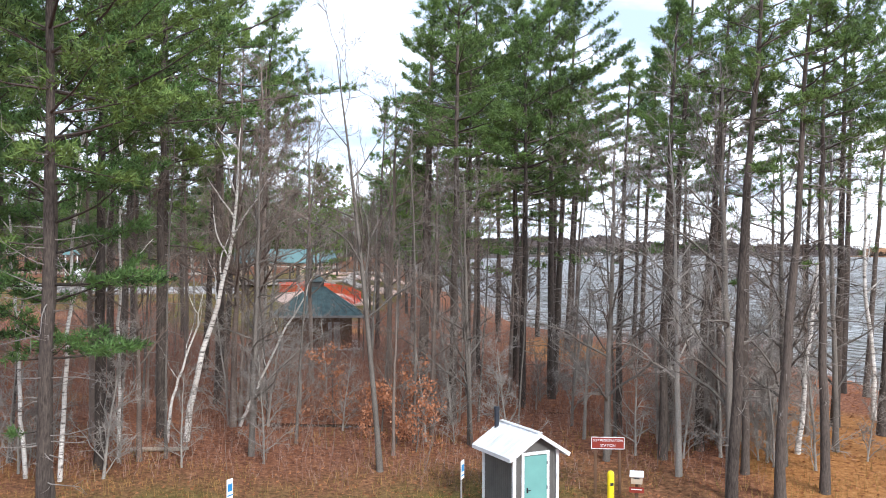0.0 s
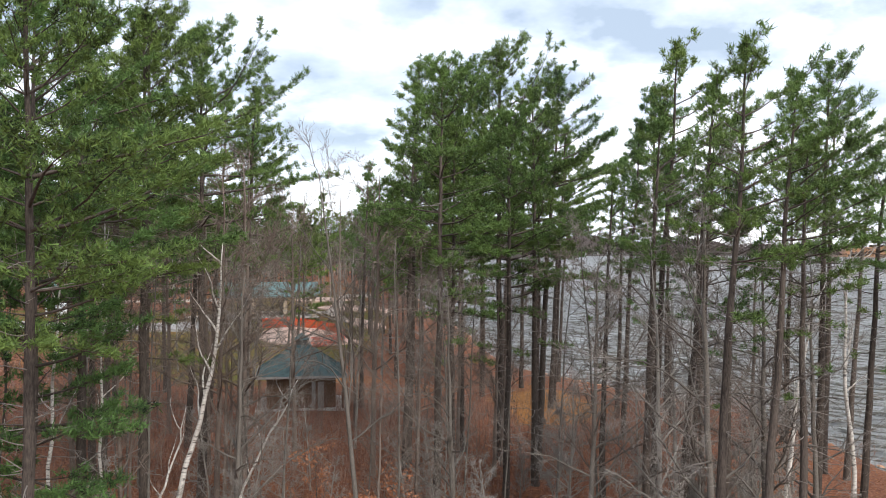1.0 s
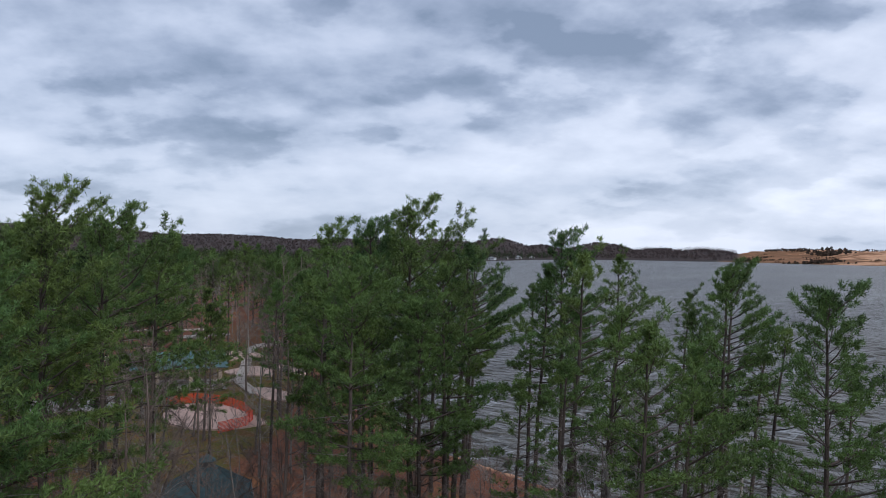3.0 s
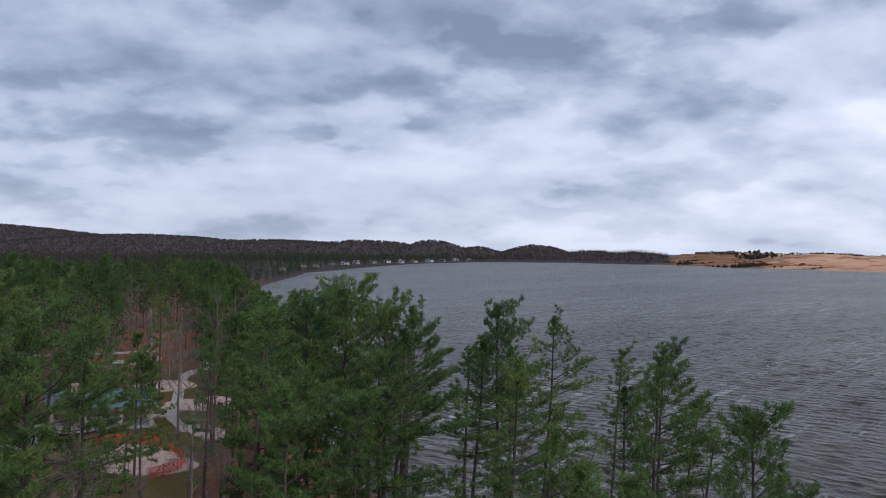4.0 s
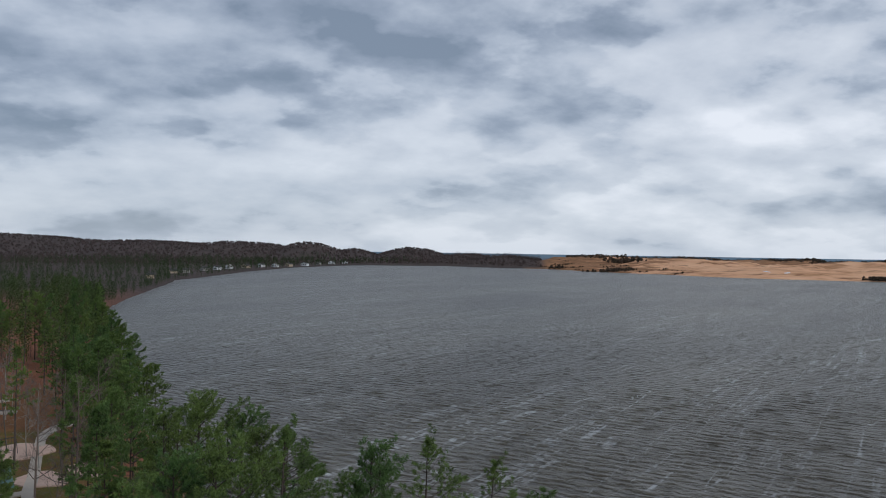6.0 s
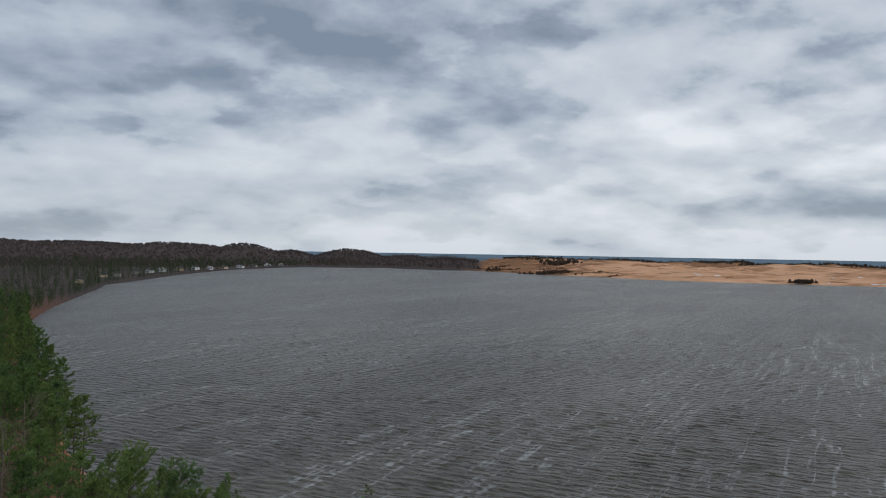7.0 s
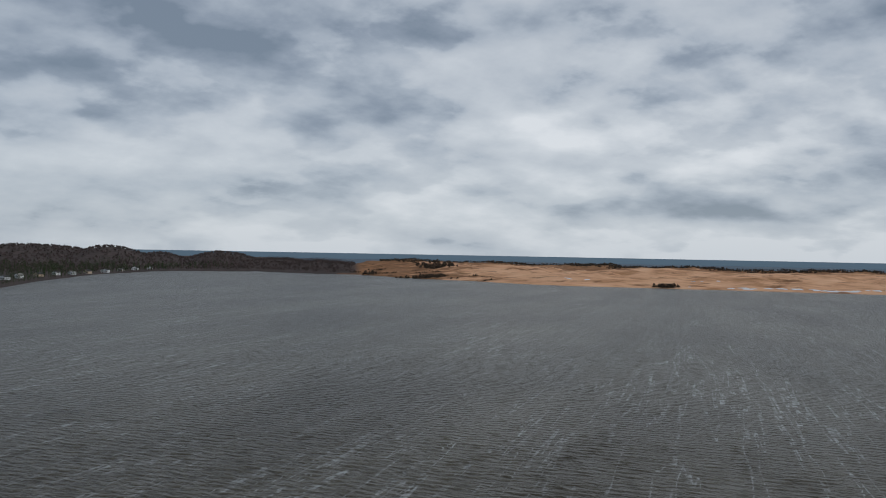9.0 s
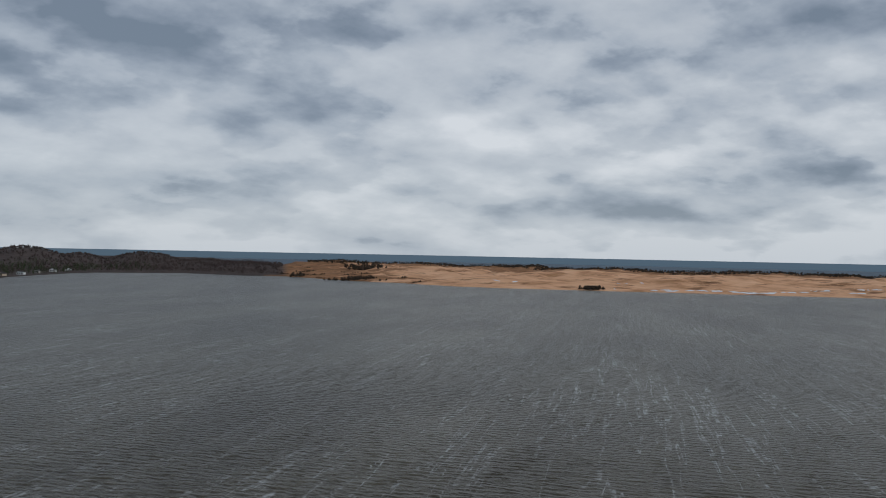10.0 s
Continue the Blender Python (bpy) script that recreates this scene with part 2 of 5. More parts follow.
BROWN_SIGN = plain("red_brown_board", (.24, .035, .022), .5, .08)
POST_WOOD = plain("grey_post_wood", (.30, .29, .27), .8)
DARK_METAL = plain("dark_metal", (.03, .035, .045), .4, .1)
BLUE_MARK = plain("blue_mark", (.03, .22, .48), .4, .02)
ORANGE_NET = plain("orange_netting", (.75, .085, .03), .7, .1)
CONCRETE = plain("pale_concrete", (.46, .42, .38), .9, .1, 1.0)
PAVING = plain("pale_paving", (.52, .445, .37), .9, .1, 1.0)
PINK_SAND = plain("pink_sand", (.62, .43, .34), .95, .1, 1.0)
TAN_WALL = plain("tan_wall", (.50, .40, .30), .85)
BROWN_WOOD = plain("brown_wood", (.13, .075, .045), .8)
DARK_ROOF = plain("dark_shingles", (.07, .065, .065), .9, .15)
BRUSH = island_stuff("brush", (.12, .066, .052), (.225, .122, .092), (.31, .170, .128), (.35, .26, .21))
DRY_GRASS = island_stuff("dry_grass", (.13, .11, .035), (.27, .17, .06), (.40, .22, .085))
DEAD_LEAF = island_stuff("dead_leaf", (.15, .055, .026), (.27, .105, .045), (.38, .17, .08))
BEECH_LEAF = island_stuff("beech_leaf", (.30, .12, .06), (.42, .18, .095), (.50, .25, .15))
LOG_WOOD = bark("log_wood", (.16, .12, .09), (.42, .36, .29), 1.0, 1.0)
GREY_STONE = plain("grey_stone", (.34, .32, .30), .9)
GLASS_DARK = plain("dark_glass", (.03, .035, .04), .08, .05, spec=.6)
SNOW = plain("old_snow", (.80, .80, .82), .8, .05)
# ---------------------------------------------------------------- building helpers


def mesh_of(name, verts, faces, mat, smooth=False):
    me = bpy.data.meshes.new(name)
    me.from_pydata(verts if isinstance(verts, list) else verts.tolist(), [], faces if isinstance(faces, list) else faces.tolist())
    me.materials.append(mat)
    if smooth:
        me.polygons.foreach_set("use_smooth", [True] * len(me.polygons))
    return me


def part(name, bm, mat, parent=None, label="", smooth=False):
    """Links a bmesh, or a mesh, as one object under its thing."""
    if isinstance(bm, bpy.types.Mesh):
        me = bm
    else:
        me = bpy.data.meshes.new(name)
        bm.to_mesh(me)
        bm.free()
        me.materials.append(mat)
        if smooth:
            me.polygons.foreach_set("use_smooth", [True] * len(me.polygons))
    ob = new(name, me)
    if parent:
        ob.parent = parent
    if label:
        ob["label"] = label
    return ob


def thing(name, label, category, group="", at=None):
    return tagged(new(name), label, category, group) if at is None else place(tagged(new(name), label, category, group), at)


def place(ob, m):
    ob.matrix_basis = m
    return ob


def box(bm, x, y, z, sx, sy, sz, turn=0.0, bevel=0.0):
    """A box by its centre and size, edges eased if bevel is given."""
    r = bmesh.ops.create_cube(bm, size=1.0, matrix=pose(x, y, z, 0, 0, turn) @ Matrix.Diagonal((sx, sy, sz, 1)))
    if bevel:
        es = list({e for v in r["verts"] for e in v.link_edges})
        bmesh.ops.bevel(bm, geom=es, offset=bevel, segments=2, affect="EDGES")
    return bm


def boxed(*args, **more):
    return box(bmesh.new(), *args, **more)


def rod(bm, a, b, r0, r1=None, sides=8):
    a, b = Vector(a), Vector(b)
    m = Matrix.Translation((a + b) / 2) @ (b - a).to_track_quat("Z", "Y").to_matrix().to_4x4()
    bmesh.ops.create_cone(bm, cap_ends=True, segments=sides, radius1=r0, radius2=r0 if r1 is None else r1, depth=(b - a).length, matrix=m)
    return bm


# ---------------------------------------------------------------- terrain
# the lake's outline, counter-clockwise; the near shore comes last
SHORE = np.array((
    (31, 50), (48, 43), (95, 10), (190, -60), (500, -265), (1080, -310), (1500, 60), (1400, 380), (1248, 660), (1134, 781), (1040, 894), (985, 932), (932,
    997), (882, 1050), (832, 1126), (815, 1262), (776, 1395), (770, 1508), (766, 1598), (697, 1665), (652, 1745), (628, 1812), (548, 1815), (476, 1822),
    (412, 1802), (330, 1673), (262, 1582), (192, 1410), (138, 1275), (88, 1110), (52, 1000), (33, 946), (21, 836), (9.6, 758), (-2, 669), (-10, 609),
    (-17, 530), (-18, 470), (-14, 400), (-8, 300), (-2.5, 240), (-1.4, 215), (-0.3, 190), (3.2, 165), (6.2, 140), (7.6, 115), (9.5, 98), (16, 86.5), (22,
    76), (26.6, 67), (27.6, 58.5), (27.5, 51)), float)


def shore_gap(x, y):
    """Metres from the lake's edge, below zero on the water."""
    p = np.stack((x, y), -1)
    best, inside = np.full(x.shape, 1e9), np.zeros(x.shape, bool)
    for a, b in zip(SHORE, np.roll(SHORE, -1, 0)):
        ab = b - a
        t = np.clip(((p - a) @ ab) / (ab @ ab), 0, 1)
        best = np.minimum(best, np.linalg.norm(p - a - t[..., None] * ab, axis=-1))
        cross = (a[1] > y) != (b[1] > y)
        with np.errstate(divide="ignore", invalid="ignore"):
            inside ^= cross & (x < (b[0] - a[0]) * (y - a[1]) / (b[1] - a[1]) + a[0])
    return np.where(inside, -best, best)


def waves2(x, y, scale, seed, layers=4):
    """Smooth rolling noise, about -1 to 1."""
    rng = np.random.default_rng(seed)
    out, amp = 0.0, 1.0
    for _ in range(layers):
        for _ in range(3):
            a, f = rng.uniform(0, 2 * np.pi), rng.uniform(.7, 1.3) / scale
            out = out + amp * np.sin((x * np.cos(a) + y * np.sin(a)) * f * 2 * np.pi + rng.uniform(0, 6.3)) / 2.2
        amp, scale = amp * .5, scale * .48
    return out / 1.8


# far hills: azimuth, distance, height, half width in degrees, half depth in metres
HILLS = ((-18.0, 3600, 99.6, 11.5, 600),
         (-8.0, 3000, 58.5, 10.2, 504),
         (0.3, 2760, 44.4, 7.7, 456),
         (5.8, 2580, 44.4, 5.7, 312),
         (10.2, 2376, 44.4, 2.7, 240),
         (13.1, 2460, 28.2, 1.8, 240),
         (16.9, 2376, 34.7, 2.4, 228),
         (20.4, 2280, 19.5, 2.7, 216),
         (23.1, 2028, 18.4, 2.4, 132),
         (-29.0, 3480, 86.6, 12.7, 600),
         (-45.4, 3000, 75.8, 15.4, 600))


def sandy(x, y, gap):
    """1 on the dunes and beaches, 0 in the woods."""
    az, r = np.degrees(np.arctan2(x, y)), np.hypot(x, y)
    dune = np.clip((az - 25.13) / .45, 0, 1) * np.clip((r - 840) / 120, 0, 1)
    beach = np.clip(1 - gap / np.clip(r * .004, .8, 4), 0, 1) * np.clip((r - 30) / 40, 0, 1) * np.where(r > 320, .0, .4) * np.clip((az + 3) / 4 + (r < 150), 0, 1)
    return np.maximum(dune, np.where(gap < 0, np.where((r > 230) & (az < 24), 0, 1), beach))


def height(x, y):
    x, y = np.asarray(x, float), np.asarray(y, float)
    gap, r, az = shore_gap(x, y), np.hypot(x, y), np.degrees(np.arctan2(x, y))
    land = .5 * (1 - np.exp(-np.maximum(gap, 0) / 2.5)) + .1
    bank, rise = np.clip((r - 26) / 13, 0, 1), np.clip((r - 78) / 55, 0, 1) * np.clip((700 - r) / 400, 0, 1)
    land = land - .2 + np.clip(gap / 9, 0, 1) * .88 * bank ** 2 * (3 - 2 * bank) + np.clip((gap - 2) / 16, 0, 1) * 3.2 * rise ** 2 * (3 - 2 * rise)
    land = land + np.clip(gap / 12, 0, 1) * (.14 * waves2(x, y, 14, 3) + np.clip((r - 60) / 300, 0, 1) * 1.2 * (1 + waves2(x, y, 120, 4)))
    for bx, by, w, d in ((-5.9, 38.4, 3.6, .8), (5.5, 41.3, 1.5, .7)):          # wet hollows
        land = land - .6 * np.exp(-np.abs((x - bx) / w) ** 4) * np.exp(-((y - by) / d) ** 2)
    far = np.zeros_like(x)
    for ha, hr, hh, hw, hd in HILLS:
        far = np.maximum(far, hh * np.exp(-((az - ha) / hw) ** 2) * np.exp(-(np.where(r < hr, (r - hr) / hd, (r - hr) / (hd * 2))) ** 2))
    land = land + far * np.clip(gap / 140, 0, 1)
    dune = np.clip((az - 24.6) / 1.5, 0, 1) * np.clip((r - 840) / 120, 0, 1)
    crest = 16.0 + 5.4 * waves2(x, y, 370, 8, 3) + 4.9 * (1 - 2 * np.abs(waves2(x, y, 165, 9, 2))) + 1.9 * waves2(x, y, 50, 10, 2)
    ramp = np.clip(gap / 270, 0, 1) ** .9 * (1 - np.clip((gap - 770) / 230, 0, 1))
    land = land * (1 - dune) + dune * (.3 + crest * ramp)
    sea = np.clip((gap - 980) / 95, 0, 1) * np.clip((r - 1800) / 240, 0, 1) * np.clip((az - 18.5) / 5.5, 0, 1)
    land = land * (1 - sea) - 3 * sea
    return np.where(gap < 0, np.maximum(gap * .12, -2.5), land)


def ground_z(x, y):
    return float(height(np.array([x]), np.array([y]))[0])


def sheet(name, radii, angles, zfun):
    """A round sheet about the origin, one ring a radius."""
    a, r = np.radians(angles), np.asarray(radii)
    x, y = (r[:, None] * np.sin(a)).ravel(), (r[:, None] * np.cos(a)).ravel()
    n, k = len(r), len(a)
    i = np.arange(n * k).reshape(n, k)
    j = np.roll(i, -1, 1)
    faces = np.stack((i[:-1], i[1:], j[1:], j[:-1]), -1).reshape(-1, 4)
    faces = [f[::-1] for f in faces.tolist()] + [i[0].tolist()]
    me = bpy.data.meshes.new(name)
    me.from_pydata(np.stack((x, y, zfun(x, y)), -1).tolist(), [], faces)
    me.polygons.foreach_set("use_smooth", [True] * len(me.polygons))
    if me.polygons[0].normal.z < 0:
        me.flip_normals()
    return new(name, me), x, y


fan = np.concatenate((np.arange(-180, -50, 3.0), np.arange(-50, 75, .4), np.arange(75, 180, 3.0)))
ground, gx, gy = sheet("ground", np.concatenate((np.linspace(2, 12, 6), np.geomspace(13, 4950, 220))), fan, height)
tagged(ground, "leaf-strewn forest floor, sandy beaches and tan dunes", "ground", kind="structure")
ground.data.materials.append(GROUND)
layer = ground.data.color_attributes.new("zone", "FLOAT_COLOR", "POINT")
gap = shore_gap(gx, gy)
clearing = np.clip(np.exp(-(((gx - 15.5) / 6) ** 2 + ((gy - 31) / 7) ** 2)) + np.exp(-(((gx - 9) / 3.5) ** 2 + ((gy - 66) / 10) ** 2)), 0, 1)
lawn = np.clip(np.exp(-(((gx + 8.5) / 5) ** 2 + ((gy - 26.5) / 3.5) ** 2)) + np.exp(-(((gx + .5) / 3) ** 2 + ((gy - 27) / 3.5) ** 2)) + .7 * np.exp(-(((gx - 4) / 4) ** 2 + ((gy - 30) / 2.5) ** 2))
               + ((((gx + 18) / 13) ** 2 + ((gy - 117) / 42) ** 2 < 1) | (((gx + 45) / 18) ** 2 + ((gy - 105) / 16) ** 2 < 1)) + .3 * (((gx + 18) / 9) ** 2 + ((gy - 168) / 36) ** 2 < 1), 0, 1)
gaz, gr = np.degrees(np.arctan2(gx, gy)), np.hypot(gx, gy)
scrub = np.clip(np.clip((35 - gaz) / 8.2, 0, 1) + np.clip((gap - 395) / 145, 0, 1), 0, 1)
lawn = np.where(gr > 840, scrub, lawn)
layer.data.foreach_set("color", np.stack((sandy(gx, gy, gap), clearing, lawn, np.clip((740 - gr) / 350, 0, 1)), -1).astype(np.float32).ravel())



def chop(x, y):
    """Short steep wind waves, dying out with distance."""
    rng = np.random.default_rng(17)
    r, out = np.hypot(x, y), 0.0
    for _ in range(26):
        long, a = rng.uniform(2.2, 4.0), radians(47 + rng.normal() * 20)
        out = out + long * np.sin((x * math.sin(a) + y * math.cos(a)) * 2 * math.pi / long + rng.uniform(0, 6.28))
    out = out / 26
    return (.125 * out + .06 * np.abs(out)) * np.clip((r - 30) / 30, 0, 1) * np.clip((600 - r) / 400, 0, 1)


lake, _, _ = sheet("water", np.concatenate((np.linspace(2, 40, 6), np.arange(44, 240, .5), np.arange(240, 420, 1.0), np.arange(420, 600, 1.6), np.geomspace(600, 4950, 58))),
                   np.concatenate((np.arange(-180, -4, 4.0), np.arange(-4, 70, .33), np.arange(70, 180, 4.0))), chop)
tagged(lake, "wind-rippled grey-brown lake", "water", kind="structure")
lake.data.materials.append(WATER)
bm = bmesh.new()
arc = [radians(a) for a in range(4, 96, 3)]
ring = [[bm.verts.new((r * math.sin(a), r * math.cos(a), .25)) for a in arc] for r in (2110, 2900, 3800, 4960)]
for lo, hi in zip(ring, ring[1:]):
    for i in range(len(arc) - 1):
        bm.faces.new((lo[i], lo[i + 1], hi[i + 1], hi[i]))
bmesh.ops.recalc_face_normals(bm, faces=bm.faces)
tagged(part("open_water", bm, SEA), "slate-blue open water beyond the dunes", "water", kind="structure")
# ---------------------------------------------------------------- trees


class Shape:
    """Gathers tubes and blades for one mesh."""

    def __init__(self):
        self.v, self.f, self.n = [], [], 0

    def tube(self, pts, radii, sides):
        pts = np.asarray(pts, float)
        d = np.gradient(pts, axis=0)
        d /= np.linalg.norm(d, axis=1)[:, None] + 1e-9
        ref = np.array((1.0, .13, .07)) if abs(d[:, 2]).mean() > .7 else np.array((.05, .1, 1.0))
        u = np.cross(d, ref)
        u /= np.linalg.norm(u, axis=1)[:, None] + 1e-9
        w = np.cross(d, u)
        a = np.linspace(0, 2 * np.pi, sides, endpoint=False)
        ring = pts[:, None] + np.asarray(radii)[:, None, None] * (np.cos(a)[None, :, None] * u[:, None] + np.sin(a)[None, :, None] * w[:, None])
        k = len(pts)
        self.v.append(ring.reshape(-1, 3))
        i = self.n + np.arange(k * sides).reshape(k, sides)
        j = np.roll(i, -1, 1)
        self.f += np.stack((i[:-1], j[:-1], j[1:], i[1:]), -1).reshape(-1, 4).tolist()
        self.f.append(i[-1].tolist())
        self.n += k * sides

    def blades(self, root, tip, width, rng):
        """Thin triangles from root to tip."""
        side = np.cross(tip - root, rng.normal(size=root.shape))
        side *= (width / 2)[:, None] / (np.linalg.norm(side, axis=1)[:, None] + 1e-9)
        tri = np.stack((root - side, root + side, tip), 1).reshape(-1, 3)
        self.v.append(tri)
        self.f += (self.n + np.arange(len(tri))).reshape(-1, 3).tolist()
        self.n += len(tri)

    def mesh(self, name, mat, smooth=True):
        return mesh_of(name, np.concatenate(self.v), self.f, mat, smooth)


def unit(v):
    return v / (np.linalg.norm(v, axis=-1, keepdims=True) + 1e-9)


def bent(a, way, length, rng, bend=.15, lift=0.0, n=5):
    """A wandering line from a along way."""
    pts, p, d = [np.array(a, float)], np.array(a, float), np.array(way, float)
    for _ in range(n - 1):
        d = unit(d + rng.normal(size=3) * bend + (0, 0, lift))
        p = p + d * length / (n - 1)
        pts.append(p)
    return np.array(pts)


def pine(seed, tall, bare, spread, blades=32, blade=.23, wide=.040, lean=(0, 0), gaunt=0.0, lite=False):
    """A white pine: trunk, limbs with dead lower ones, and plates of upswept needle tufts. Returns its Empty."""
    rng = np.random.default_rng(seed)
    root = thing("pine_tree", "tall white pine with bare lower trunk and plumed green crown", "tree", "pines by the lake")
    zs = np.linspace(-.3, tall, 16)
    u = np.clip(zs / tall, 0, 1)
    wob = np.cumsum(rng.normal(size=(16, 2)) * .035, 0)
    axis = np.stack((lean[0] * u ** 1.5 + wob[:, 0], lean[1] * u ** 1.5 + wob[:, 1], zs), -1)
    axis[:, :2] -= axis[1, :2]
    r0 = .0088 * tall
    trunk = Shape()
    trunk.tube(axis, r0 * (1 - u) ** .8 + .018 + .05 * np.exp(-np.maximum(zs, 0) / .35), 10)
    part("trunk", trunk.mesh("trunk", PINE_BARK), None, root)
    limbs, crown = Shape(), Shape()

    def on_trunk(z):
        return np.array((np.interp(z, zs, axis[:, 0]), np.interp(z, zs, axis[:, 1]), z))

    snags = Shape()
    for _ in range(14 if lite else 38):                       # dead lower limbs
        z = tall * rng.uniform(.10, bare + .16)
        a, long = rng.uniform(0, 6.283), rng.uniform(.4, 2.9) * (.45 + z / tall)
        way = np.array((math.cos(a), math.sin(a), rng.uniform(-.2, .3)))
        line = bent(on_trunk(z), way, long, rng, .13, -.015)
        snags.tube(line, np.linspace(.022, .006, 5), 4)
        for s in (1, 2, 3, 3, 4):
            if rng.random() < .7:
                w = unit(line[s] - line[s - 1] + rng.normal(size=3) * .5)
                snags.tube(bent(line[s], w, long * rng.uniform(.2, .5), rng, .2, 0, 3), (.008, .006, .003), 3)
    tagged(part("deadwood", snags.mesh("deadwood", DEAD_WOOD), None, root, "grey dead lower limbs"), kind="stuff")
    z, roots, ways = tall * (bare - (0 if lite else .16)), [], []
    while z < tall - .25:
        h = max(0.0, (z / tall - bare) / (1 - bare))
        reach = 1.0 * spread * (min(1, .5 + 2.2 * h) * (1 - .72 * h ** 1.6))
        start = rng.uniform(0, 6.28)
        count = rng.integers(4, 6)
        for i in range(count):
            if rng.random() < (.90 if z < tall * bare else .27 + gaunt * .36):
                continue
            a = start + i * 6.283 / count + rng.normal() * .25
            long = reach * rng.uniform(.45, 1.2) * (1 + (.22 + .25 * h) * math.cos(a))
            climb = .02 + .9 * h ** 1.3 + rng.normal() * .1
            line = bent(on_trunk(z), unit(np.array((math.cos(a), math.sin(a), climb))), long, rng, .07, .018 + .045 * h, 7)
            limbs.tube(line[::3] if lite else line, np.linspace(.012 + .010 * long, .006, 3 if lite else 7), 3 if lite else 4)
            along = unit(line[-1] - line[0])
            cross = unit(np.cross(along, (0, 0, 1)))
            n = max(3, int(long / .27))
            for k in range(n):
                s = .28 + .72 * (k + rng.random()) / n if n > 3 else rng.uniform(.3, 1)
                q = np.array([np.interp(s * 6, range(7), line[:, c]) for c in range(3)])
                side = (1 if k % 2 else -1) * rng.uniform(.4, 1.1)
                w = unit(along * rng.uniform(.5, 1.0) + cross * side + np.array((0, 0, rng.uniform(.0, .26))))
                twig = long * .30 * (1.15 - .6 * s) * rng.uniform(.5, 1.2) + .15
                tip = q + w * twig
                if rng.random() < gaunt * .5:
                    limbs.tube((q, (q + tip) / 2, tip), (.008, .006, .003), 3)
                    continue
                if not lite:
                    limbs.tube((q, tip), (.007, .004), 3)
                for f in ((.6, 1.0) if twig > .55 and not lite else (1.0,)):
                    roots.append(q + w * twig * f)
                    ways.append(unit(w + np.array((0, 0, .55))))
            roots.append(line[-1])
            ways.append(unit(along + np.array((0, 0, .5))))
        z += rng.uniform(.55, 1.05) * (1 - .40 * h)
    for _ in range(34):                                      # the leader and its side shoots
        drop, a = rng.uniform(0, 1.5), rng.uniform(0, 6.283)
        roots.append(on_trunk(tall - drop) + np.array((math.cos(a), math.sin(a), .5)) * (.08 + .32 * drop) * rng.uniform(.3, 1.1))
        ways.append(unit(np.array((math.cos(a) * .5, math.sin(a) * .5, 1))))
    roots, ways = np.repeat(np.array(roots), blades, 0), np.repeat(np.array(ways), blades, 0)
    roots = roots + rng.normal(size=roots.shape) * .065
    d = unit(ways * .62 + rng.normal(size=ways.shape) * .62)
    crown.blades(roots, roots + d * (blade * rng.uniform(.65, 1.25, len(d)))[:, None], wide * rng.uniform(.7, 1.3, len(d)), rng)
    tagged(part("branchwork", limbs.mesh("branchwork", PINE_BARK), None, root), kind="stuff")
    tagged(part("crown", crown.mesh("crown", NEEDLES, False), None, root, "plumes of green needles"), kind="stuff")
    return root


